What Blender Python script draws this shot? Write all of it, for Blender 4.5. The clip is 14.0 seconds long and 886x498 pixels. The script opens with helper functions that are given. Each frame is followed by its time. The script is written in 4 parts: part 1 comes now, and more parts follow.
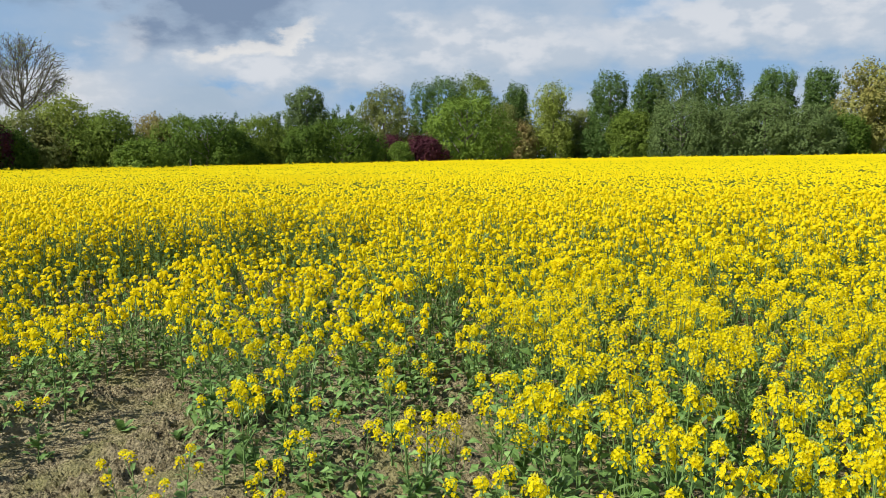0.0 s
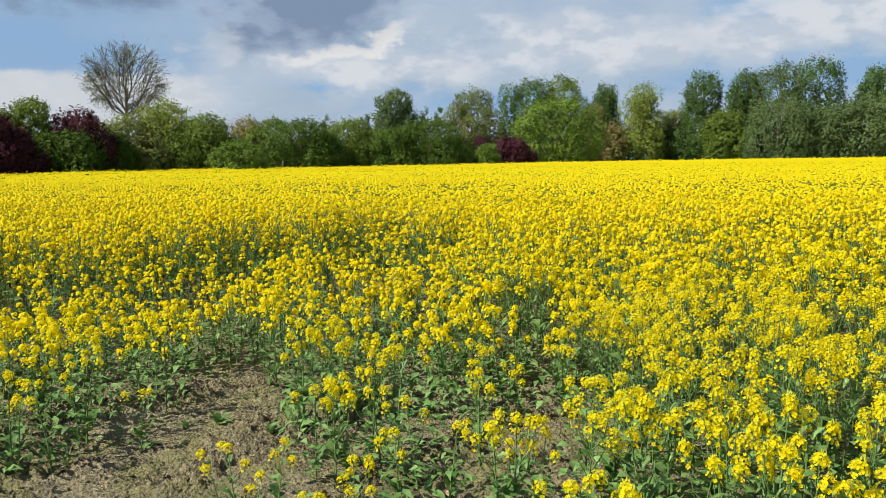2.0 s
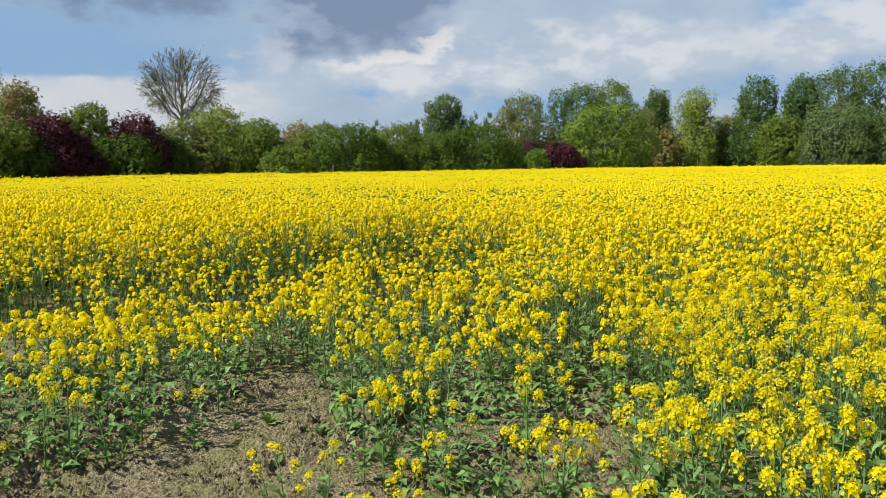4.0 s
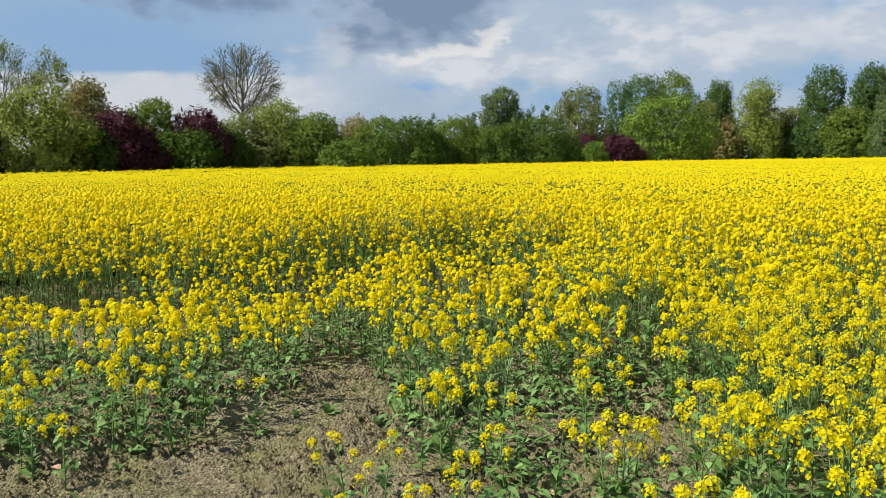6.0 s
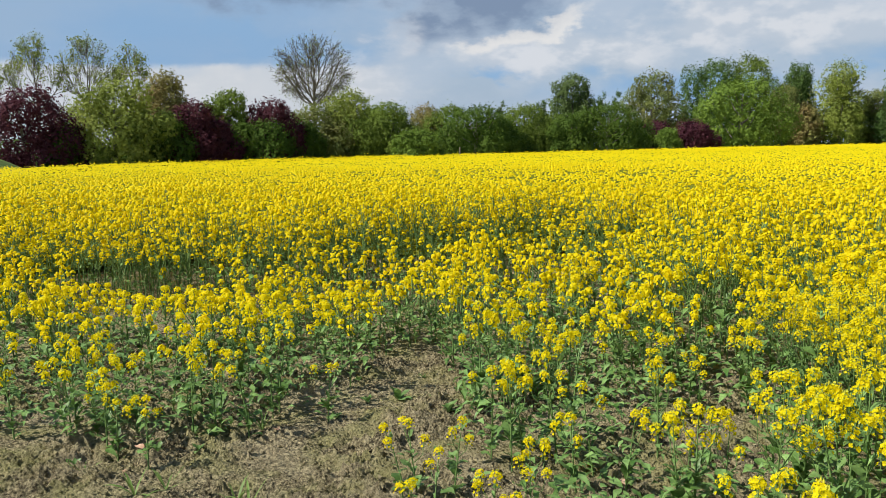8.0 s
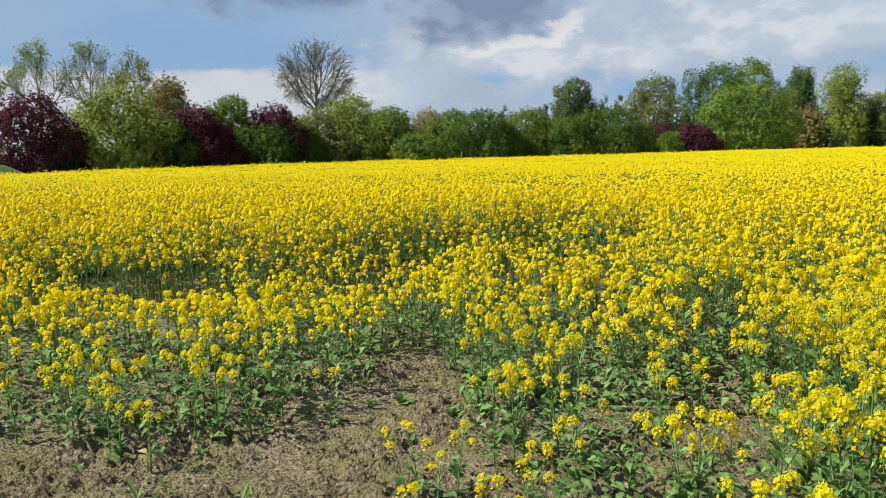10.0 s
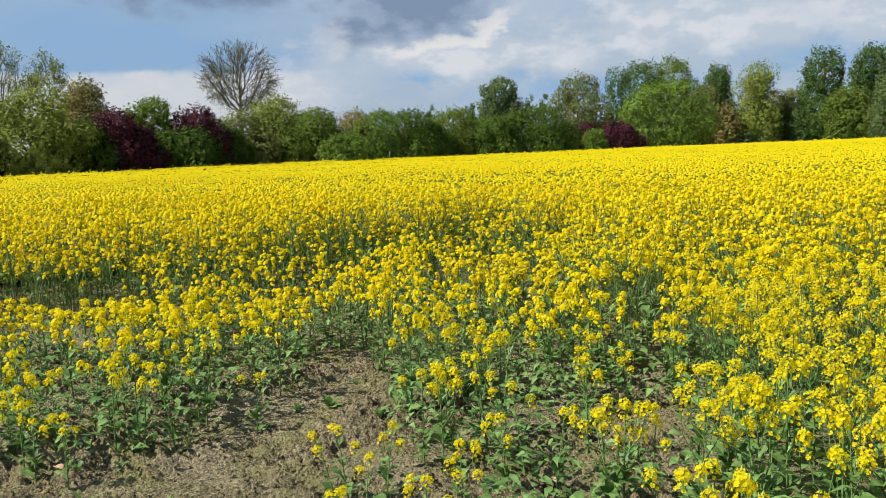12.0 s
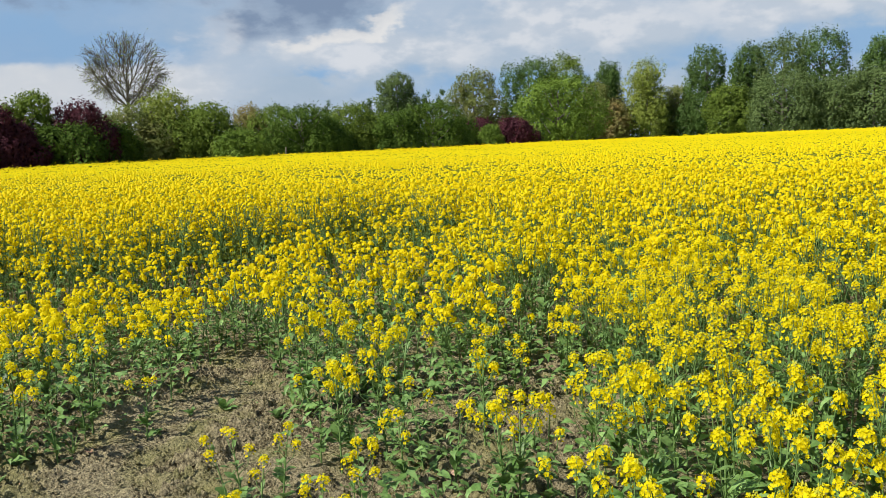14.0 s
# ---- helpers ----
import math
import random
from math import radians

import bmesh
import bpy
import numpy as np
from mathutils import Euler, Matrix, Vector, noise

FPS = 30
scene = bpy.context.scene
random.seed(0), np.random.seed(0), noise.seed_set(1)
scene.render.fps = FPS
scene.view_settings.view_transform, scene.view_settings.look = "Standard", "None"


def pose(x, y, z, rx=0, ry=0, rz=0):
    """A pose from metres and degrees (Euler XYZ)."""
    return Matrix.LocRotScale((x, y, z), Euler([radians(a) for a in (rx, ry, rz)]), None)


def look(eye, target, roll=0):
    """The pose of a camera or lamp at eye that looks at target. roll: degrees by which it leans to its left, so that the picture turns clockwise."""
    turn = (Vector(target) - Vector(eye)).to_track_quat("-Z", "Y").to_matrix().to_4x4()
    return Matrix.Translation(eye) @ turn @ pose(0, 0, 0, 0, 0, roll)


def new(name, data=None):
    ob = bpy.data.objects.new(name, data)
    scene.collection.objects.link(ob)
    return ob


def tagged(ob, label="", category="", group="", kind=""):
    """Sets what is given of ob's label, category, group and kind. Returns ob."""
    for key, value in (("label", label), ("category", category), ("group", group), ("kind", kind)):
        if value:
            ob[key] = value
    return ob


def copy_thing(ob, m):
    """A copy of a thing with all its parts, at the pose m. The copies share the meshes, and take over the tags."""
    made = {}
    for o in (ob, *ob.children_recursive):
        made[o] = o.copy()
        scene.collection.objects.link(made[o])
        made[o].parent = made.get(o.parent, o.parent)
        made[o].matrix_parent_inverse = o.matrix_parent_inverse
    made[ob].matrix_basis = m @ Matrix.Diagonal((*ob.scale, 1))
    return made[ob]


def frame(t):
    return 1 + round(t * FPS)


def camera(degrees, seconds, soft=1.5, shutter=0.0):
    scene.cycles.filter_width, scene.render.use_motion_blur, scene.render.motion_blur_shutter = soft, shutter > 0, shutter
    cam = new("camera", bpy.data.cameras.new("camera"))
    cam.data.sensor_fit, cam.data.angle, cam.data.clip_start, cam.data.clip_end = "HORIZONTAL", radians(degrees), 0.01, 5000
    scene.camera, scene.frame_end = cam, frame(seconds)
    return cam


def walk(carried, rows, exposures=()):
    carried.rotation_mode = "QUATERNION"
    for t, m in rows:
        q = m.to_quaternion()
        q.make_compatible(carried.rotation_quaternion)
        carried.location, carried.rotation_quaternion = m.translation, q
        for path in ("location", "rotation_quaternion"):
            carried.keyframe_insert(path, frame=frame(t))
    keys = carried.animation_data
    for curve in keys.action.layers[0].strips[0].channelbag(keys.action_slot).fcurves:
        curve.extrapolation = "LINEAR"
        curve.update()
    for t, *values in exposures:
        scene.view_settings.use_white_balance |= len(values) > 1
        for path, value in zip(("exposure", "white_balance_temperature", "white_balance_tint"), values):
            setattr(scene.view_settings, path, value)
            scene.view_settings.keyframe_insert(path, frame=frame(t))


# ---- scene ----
cam = camera(55.1, 14.0, 0.55)
PATH = [
    (0, (0.12, -0.008, 1.68), (0.081, 1.98, 1.463), -0.8),
    (0.5, (0.116, -0.011, 1.68), (0.008, 1.974, 1.458), -0.9),
    (1, (0.111, -0.015, 1.678), (-0.056, 1.965, 1.456), -1.0),
    (1.5, (0.103, -0.018, 1.679), (-0.108, 1.959, 1.461), -0.9),
    (2, (0.1, -0.023, 1.68), (-0.141, 1.951, 1.47), -0.8),
    (2.5, (0.097, -0.023, 1.68), (-0.176, 1.948, 1.479), -0.8),
    (3, (0.096, -0.024, 1.68), (-0.208, 1.943, 1.481), -0.7),
    (5.5, (0.082, -0.036, 1.677), (-0.358, 1.905, 1.476), -0.6),
    (6, (0.079, -0.029, 1.673), (-0.403, 1.901, 1.462), -0.7),
    (6.5, (0.082, -0.031, 1.672), (-0.44, 1.887, 1.455), -0.9),
    (7, (0.08, -0.041, 1.671), (-0.488, 1.863, 1.45), -1.0),
    (7.5, (0.08, -0.046, 1.673), (-0.513, 1.85, 1.444), -1.0),
    (8, (0.079, -0.044, 1.67), (-0.559, 1.837, 1.435), -1.2),
    (10.5, (0.087, -0.047, 1.669), (-0.555, 1.834, 1.448), -1.4),
    (11, (0.094, -0.034, 1.669), (-0.509, 1.86, 1.452), -1.6),
    (11.5, (0.098, -0.025, 1.665), (-0.456, 1.884, 1.447), -1.8),
    (12, (0.106, -0.011, 1.661), (-0.381, 1.915, 1.431), -2.2),
    (12.5, (0.11, -0.006, 1.662), (-0.301, 1.936, 1.419), -2.3),
    (13, (0.119, 0.003, 1.661), (-0.241, 1.955, 1.412), -2.4),
    (13.5, (0.124, 0.012, 1.658), (-0.186, 1.972, 1.412), -2.5),
    (14, (0.128, 0.017, 1.657), (-0.128, 1.985, 1.407), -2.4),
]
walk(cam, [(t, look(eye, aim, roll)) for t, eye, aim, roll in PATH], exposures=[(0, 0.42)])

# ---- world, sun ----
def nodes_of(tree):
    """A small node builder: n(type, inputs, mode) makes a node and links or sets its inputs."""
    def n(kind, inputs=(), operation="", data_type="", interpolation_type="", noise_dimensions=""):
        nd = tree.nodes.new(kind)
        if operation:
            nd.operation = operation
        if data_type:
            nd.data_type = data_type
        if interpolation_type:
            nd.interpolation_type = interpolation_type
        if noise_dimensions:
            nd.noise_dimensions = noise_dimensions
        for k, v in dict(inputs).items():
            if isinstance(v, bpy.types.NodeSocket):
                tree.links.new(v, nd.inputs[k])
            else:
                nd.inputs[k].default_value = v
        return nd
    return n


SUN_FROM = Vector((-0.80, -0.48, 0.95)).normalized()
world = bpy.data.worlds.new("sky")
scene.world = world
world.use_nodes = True
wt = world.node_tree
wt.nodes.clear()
n = nodes_of(wt)


def calc(op, a, b=0.0, c=None):
    pairs = {0: a, 1: b}
    if c is not None:
        pairs[2] = c
    return n("ShaderNodeMath", pairs, operation=op).outputs[0]


def blend(fac, a, b):
    m = n("ShaderNodeMix", {0: fac, 6: a, 7: b}, data_type="RGBA")
    return m.outputs[2]


def ramp01(v, lo, hi):
    return n("ShaderNodeMapRange", {0: v, 1: lo, 2: hi, 3: 0.0, 4: 1.0}, interpolation_type="SMOOTHSTEP").outputs[0]


way = n("ShaderNodeTexCoord").outputs["Generated"]
split = n("ShaderNodeSeparateXYZ", {0: way})
AZ = calc("MULTIPLY", calc("ARCTAN2", split.outputs[0], split.outputs[1]), 57.2958)
EL = calc("MULTIPLY", calc("ARCSINE", split.outputs[2]), 57.2958)
plane = n("ShaderNodeCombineXYZ", {0: calc("MULTIPLY", AZ, 0.10), 1: calc("MULTIPLY", EL, 0.18), 2: 0.0}).outputs[0]
big = n("ShaderNodeTexNoise", {"Vector": plane, "Scale": 1.5, "Detail": 7.0, "Roughness": 0.55})
fine = n("ShaderNodeTexNoise", {"Vector": plane, "Scale": 3.4, "Detail": 6.0, "Roughness": 0.52})
warp = n("ShaderNodeSeparateColor", {0: big.outputs["Color"]})
warp2 = n("ShaderNodeSeparateColor", {0: fine.outputs["Color"]})
AZW = calc("ADD", AZ, calc("ADD", calc("MULTIPLY", calc("SUBTRACT", warp.outputs[0], 0.5), 14.0), calc("MULTIPLY", calc("SUBTRACT", warp2.outputs[0], 0.5), 6.0)))
ELW = calc("ADD", EL, calc("ADD", calc("MULTIPLY", calc("SUBTRACT", warp.outputs[1], 0.5), 4.0), calc("MULTIPLY", calc("SUBTRACT", warp2.outputs[1], 0.5), 2.6)))


def puff(az, el, wa, we, lean=0.0):
    """A soft cloud mass round a bearing and a height in degrees."""
    u = calc("SUBTRACT", AZW, az)
    v = calc("SUBTRACT", calc("SUBTRACT", ELW, el), calc("MULTIPLY", u, lean))
    r = calc("ADD", calc("POWER", calc("ABSOLUTE", calc("DIVIDE", u, wa)), 2.0), calc("POWER", calc("ABSOLUTE", calc("DIVIDE", v, we)), 2.0))
    return calc("EXPONENT", calc("MULTIPLY", r, -1.0))


sky = n("ShaderNodeTexSky")
sky.sky_type, sky.sun_disc = "NISHITA", False
sky.sun_elevation, sky.sun_rotation = math.asin(SUN_FROM.z), math.atan2(SUN_FROM.x, SUN_FROM.y)
sky.air_density, sky.dust_density, sky.ozone_density = 1.3, 1.2, 2.0
col = n("ShaderNodeVectorMath", {0: sky.outputs[0], 3: 0.085}, operation="SCALE").outputs[0]
col = blend(0.72, col, (0.30, 0.44, 0.64, 1))
white = (0.70, 0.725, 0.77, 1)
pale = (0.50, 0.575, 0.68, 1)
blue = (0.25, 0.43, 0.67, 1)
cover = ramp01(fine.outputs["Fac"], 0.38, 0.62)
veil = ramp01(big.outputs["Fac"], 0.36, 0.62)


def masses(*places):
    total = puff(*places[0])
    for args in places[1:]:
        total = calc("MAXIMUM", total, puff(*args))
    return total


col = blend(calc("ADD", calc("MULTIPLY", veil, 0.35), 0.35), col, pale)
clear = masses((-35, 7.4, 8.5, 2.4), (-15, 4.7, 2.6, 0.5), (-2, 3.4, 11, 1.3), (16, 4.6, 12, 1.4), (12, 9.6, 3.0, 0.9), (-30, 6.6, 6, 1.2))
col = blend(calc("MULTIPLY", ramp01(calc("MULTIPLY", clear, calc("SUBTRACT", 1.25, calc("MULTIPLY", veil, 0.55))), 0.15, 0.95), 0.85), col, blue)
mass = masses((-33, 4.3, 5.0, 1.3), (-24, 4.8, 5.0, 2.2), (-21, 7.6, 2.6, 1.6), (-10, 6.0, 7.5, 1.7), (2, 7.4, 10, 2.0), (20, 8.0, 14, 2.4), (-50, 3.5, 8, 1.4))
col = blend(calc("MULTIPLY", ramp01(mass, 0.25, 0.8), 0.6), col, (0.56, 0.61, 0.68, 1))
col = blend(calc("MULTIPLY", ramp01(calc("MULTIPLY", mass, calc("ADD", cover, 0.30)), 0.20, 1.15), 0.80), col, white)
high = ramp01(EL, 11.0, 19.0)
col = blend(calc("MULTIPLY", high, 0.95), col, (0.065, 0.125, 0.26, 1))
col = blend(calc("MULTIPLY", high, calc("MULTIPLY", cover, 0.20)), col, white)
left = ramp01(calc("MULTIPLY", AZW, -1.0), 19.0, 28.0)
base = ramp01(calc("ADD", EL, calc("MULTIPLY", calc("SUBTRACT", warp2.outputs[1], 0.5), 0.9)), 5.25, 5.75)
col = blend(calc("MULTIPLY", calc("MULTIPLY", left, base), calc("ADD", 0.50, calc("MULTIPLY", veil, 0.3))), col, (0.25, 0.41, 0.63, 1))
col = blend(calc("MULTIPLY", calc("MULTIPLY", left, calc("SUBTRACT", 1.0, base)), 0.75), col, (0.63, 0.655, 0.69, 1))
dark = masses((-14.5, 10.8, 7.0, 3.3, 0.20), (-30, 11.6, 8, 2.0))
edge = puff(-12.0, 7.5, 5.0, 0.75, 0.36)
col = blend(calc("MULTIPLY", ramp01(edge, 0.2, 0.9), 0.9), col, (0.78, 0.775, 0.77, 1))
col = blend(calc("MULTIPLY", ramp01(calc("MULTIPLY", dark, calc("ADD", 0.75, calc("MULTIPLY", cover, 0.5))), 0.12, 0.76), 0.95), col, (0.20, 0.275, 0.405, 1))
out = n("ShaderNodeBackground", {0: col, 1: 0.755})
wt.links.new(out.outputs[0], n("ShaderNodeOutputWorld").inputs[0])

sun = new("sun", bpy.data.lights.new("sun", "SUN"))
sun.data.energy, sun.data.angle, sun.data.color = 5.0, radians(0.6), (1.0, 0.96, 0.90)
sun.matrix_world = look(SUN_FROM * 50, (0, 0, 0))


# ---- materials ----
def material(name, color, rough=0.6, vary=0.25, hue=None, scale=6.0, island=0.0, thin=0.0, bump=0.0, bump_scale=40.0, spec=0.3, detail=5.0):
    """Colour varied by noise at two scales and, where asked, from piece to piece; thin: the part of light let through a leaf."""
    mat = bpy.data.materials.new(name)
    mat.use_nodes = True
    t = mat.node_tree
    t.nodes.clear()
    k = nodes_of(t)
    pos = k("ShaderNodeTexCoord").outputs["Object"]
    n1 = k("ShaderNodeTexNoise", {"Vector": pos, "Scale": scale, "Detail": detail})
    n2 = k("ShaderNodeTexNoise", {"Vector": pos, "Scale": scale * 7.3, "Detail": 3.0})
    mixn = k("ShaderNodeMath", {0: n1.outputs[0], 1: n2.outputs[0]}, operation="ADD").outputs[0]
    val = k("ShaderNodeMapRange", {0: mixn, 1: 0.7, 2: 1.3, 3: 1 - vary, 4: 1 + vary}).outputs[0]
    if island:
        rnd = k("ShaderNodeNewGeometry").outputs["Random Per Island"]
        ob = k("ShaderNodeObjectInfo").outputs["Random"]
        r2 = k("ShaderNodeMath", {0: rnd, 1: ob}, operation="ADD").outputs[0]
        f = k("ShaderNodeMapRange", {0: r2, 1: 0.0, 2: 2.0, 3: 1 - island, 4: 1 + island}).outputs[0]
        val = k("ShaderNodeMath", {0: val, 1: f}, operation="MULTIPLY").outputs[0]
    a = (*color, 1)
    b = (*(hue or color), 1)
    base = k("ShaderNodeMix", {0: k("ShaderNodeMapRange", {0: n1.outputs[0], 1: 0.35, 2: 0.65}).outputs[0], 6: a, 7: b}, data_type="RGBA").outputs[2]
    if island:
        base = k("ShaderNodeMix", {0: k("ShaderNodeMath", {0: rnd, 1: 0.6}, operation="MULTIPLY").outputs[0], 6: base, 7: b}, data_type="RGBA").outputs[2]
    base = k("ShaderNodeVectorMath", {0: base, 3: val}, operation="SCALE").outputs[0]
    pr = {"Base Color": base, "Roughness": rough, "Specular IOR Level": spec}
    if bump:
        nb = k("ShaderNodeTexNoise", {"Vector": pos, "Scale": bump_scale, "Detail": 6.0, "Roughness": 0.65})
        pr["Normal"] = k("ShaderNodeBump", {"Strength": 0.9, "Distance": bump, "Height": nb.outputs[0]}).outputs[0]
    sh = k("ShaderNodeBsdfPrincipled", pr).outputs[0]
    if thin:
        tr = k("ShaderNodeBsdfTranslucent", {"Color": base}).outputs[0]
        sh = k("ShaderNodeMixShader", {0: thin, 1: sh, 2: tr}).outputs[0]
    t.links.new(sh, k("ShaderNodeOutputMaterial").inputs[0])
    return mat


PETAL = material("rape_petal", (0.88, 0.76, 0.007), 0.6, 0.06, (0.87, 0.69, 0.005), 3.0, 0.08, 0.50, spec=0.12)
BUD = material("rape_bud", (0.42, 0.46, 0.04), 0.6, 0.15, (0.55, 0.50, 0.03), 5.0, 0.2, 0.2)
STEM = material("rape_stem", (0.17, 0.27, 0.075), 0.55, 0.2, (0.12, 0.20, 0.06), 8.0, 0.15, spec=0.25)
LEAF = material("rape_leaf", (0.060, 0.150, 0.018), 0.42, 0.32, (0.175, 0.275, 0.086), 9.0, 0.5, 0.25, spec=0.28, bump=0.002, bump_scale=60.0)
UNDER = material("crop_under_leaves", (0.10, 0.125, 0.018), 1.0, 0.35, (0.24, 0.225, 0.018), 2.6, 0.0, spec=0.0)


def soil_material():
    mat = bpy.data.materials.new("clay_soil_painted_crevices")
    mat.use_nodes = True
    t = mat.node_tree
    t.nodes.clear()
    k = nodes_of(t)
    pos = k("ShaderNodeTexCoord").outputs["Object"]
    n1 = k("ShaderNodeTexNoise", {"Vector": pos, "Scale": 1.6, "Detail": 6.0})
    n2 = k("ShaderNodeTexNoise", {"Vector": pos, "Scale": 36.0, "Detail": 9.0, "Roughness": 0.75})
    n3 = k("ShaderNodeTexNoise", {"Vector": pos, "Scale": 2.7, "Detail": 4.0, "W": 3.0}, noise_dimensions="4D")
    # Near-black speckle puts crevice shade into the colour, scattered by noise alone.
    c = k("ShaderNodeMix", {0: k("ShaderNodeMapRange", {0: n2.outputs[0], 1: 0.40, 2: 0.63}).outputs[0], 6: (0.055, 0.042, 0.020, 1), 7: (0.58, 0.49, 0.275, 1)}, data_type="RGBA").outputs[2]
    c = k("ShaderNodeMix", {0: k("ShaderNodeMapRange", {0: n1.outputs[0], 1: 0.48, 2: 0.66, 3: 0.0, 4: 0.65}).outputs[0], 6: c, 7: (0.50, 0.42, 0.25, 1)}, data_type="RGBA").outputs[2]
    c = k("ShaderNodeMix", {0: k("ShaderNodeMapRange", {0: n3.outputs[0], 1: 0.46, 2: 0.62, 3: 0.0, 4: 0.6}).outputs[0], 6: c, 7: (0.31, 0.30, 0.105, 1)}, data_type="RGBA").outputs[2]
    nb = k("ShaderNodeTexNoise", {"Vector": pos, "Scale": 55.0, "Detail": 7.0, "Roughness": 0.7})
    vor = k("ShaderNodeTexVoronoi", {"Vector": k("ShaderNodeVectorMath", {0: pos, 1: k("ShaderNodeVectorMath", {0: nb.outputs[1], 3: 0.02}, operation="SCALE").outputs[0]}).outputs[0], "Scale": 42.0})
    both = k("ShaderNodeMath", {0: nb.outputs[0], 1: k("ShaderNodeMath", {0: vor.outputs[0], 1: -0.8}, operation="MULTIPLY").outputs[0]}, operation="ADD").outputs[0]
    nn = k("ShaderNodeBump", {"Strength": 1.0, "Distance": 0.045, "Height": both}).outputs[0]
    sh = k("ShaderNodeBsdfPrincipled", {"Base Color": c, "Roughness": 0.9, "Specular IOR Level": 0.2, "Normal": nn}).outputs[0]
    t.links.new(sh, k("ShaderNodeOutputMaterial").inputs[0])
    return mat


SOIL = soil_material()
GRASS = material("rough_grass", (0.10, 0.17, 0.035), 0.8, 0.35, (0.17, 0.20, 0.06), 0.9, bump=0.05, bump_scale=30)
BLADE = material("grass_blade", (0.15, 0.28, 0.05), 0.5, 0.2, (0.22, 0.30, 0.08), 8.0, 0.25, 0.3)
BARK = material("grey_bark", (0.11, 0.095, 0.075), 0.85, 0.3, (0.16, 0.14, 0.11), 5.0, bump=0.02)
TWIG = material("twig_bark", (0.095, 0.080, 0.055), 0.8, 0.25, (0.13, 0.11, 0.07), 2.0)


def foliage(name, color, hue, thin=0.25):
    return material(name, color, 0.6, 0.22, hue, 0.5, 0.07, thin, spec=0.06)


DEEP = foliage("deep_green_leaves", (0.055, 0.105, 0.015), (0.095, 0.15, 0.023))
MID = foliage("mid_green_leaves", (0.105, 0.156, 0.024), (0.148, 0.205, 0.033))
BRIGHT = foliage("bright_green_leaves", (0.115, 0.19, 0.028), (0.175, 0.255, 0.040))
LIME = foliage("yellow_green_leaves", (0.19, 0.245, 0.045), (0.28, 0.32, 0.065))
OLIVE = foliage("olive_brown_leaves", (0.20, 0.185, 0.06), (0.16, 0.20, 0.055))
RUST = foliage("bronze_young_leaves", (0.32, 0.21, 0.09), (0.22, 0.22, 0.065))
PURPLE = foliage("dark_purple_leaves", (0.062, 0.020, 0.030), (0.10, 0.032, 0.040), 0.22)
SILVER = foliage("silver_green_leaves", (0.094, 0.140, 0.044), (0.130, 0.18, 0.060))
POPLAR = foliage("poplar_leaves", (0.070, 0.127, 0.031), (0.10, 0.162, 0.042))
GOLD = foliage("gold_olive_leaves", (0.30, 0.245, 0.07), (0.25, 0.26, 0.075))

# ---- mesh tools ----
rng = np.random.default_rng(11)


def mesh_np(name, V, F, mats, M=None, smooth=False):
    """A triangle mesh out of arrays of places, corners and material slots."""
    V, F = np.asarray(V, np.float32), np.asarray(F, np.int32)
    me = bpy.data.meshes.new(name)
    me.vertices.add(len(V))
    me.vertices.foreach_set("co", V.ravel())
    me.loops.add(F.size)
    me.loops.foreach_set("vertex_index", F.ravel())
    me.polygons.add(len(F))
    me.polygons.foreach_set("loop_start", np.arange(0, F.size, F.shape[1], dtype=np.int32))
    for m in mats:
        me.materials.append(m)
    if M is not None:
        me.polygons.foreach_set("material_index", np.asarray(M, np.int32))
    if smooth:
        me.polygons.foreach_set("use_smooth", np.ones(len(F), bool))
    me.update(calc_edges=True)
    return me


def join(pieces):
    """Joins (V, F, M) triples into one."""
    Vs, Fs, Ms, at = [], [], [], 0
    for V, F, M in pieces:
        Vs.append(V), Fs.append(F + at), Ms.append(M)
        at += len(V)
    return np.concatenate(Vs), np.concatenate(Fs), np.concatenate(Ms)


def tri(V, F, slot=0):
    F = np.asarray(F, int).reshape(-1, 3)
    return np.asarray(V, float), F, np.full(len(F), slot)


def turned(piece, m, offset=(0, 0, 0)):
    return piece[0] @ np.asarray(m).T + np.asarray(offset), piece[1], piece[2]


def axes(up, spin=0.0):
    """A turn that carries z to up, after a spin about z."""
    up = np.asarray(up, float) / np.linalg.norm(up)
    side = np.cross((0.3, 1.0, 0.1), up)
    side /= np.linalg.norm(side)
    fore = np.cross(up, side)
    c, s = math.cos(spin), math.sin(spin)
    return np.stack((side * c + fore * s, fore * c - side * s, up), 1)


def tube(points, radii, sides=4, slot=0):
    P = np.asarray(points, float)
    V, F = [], []
    ring = np.arange(sides) * 2 * math.pi / sides
    for i, p in enumerate(P):
        d = P[min(i + 1, len(P) - 1)] - P[max(i - 1, 0)]
        m = axes(d)
        V.append(p + radii[i] * (np.outer(np.cos(ring), m[:, 0]) + np.outer(np.sin(ring), m[:, 1])))
    for i in range(len(P) - 1):
        for k in range(sides):
            a, b = i * sides + k, i * sides + (k + 1) % sides
            F += [(a, b, b + sides), (a, b + sides, a + sides)]
    return tri(np.concatenate(V), F, slot)


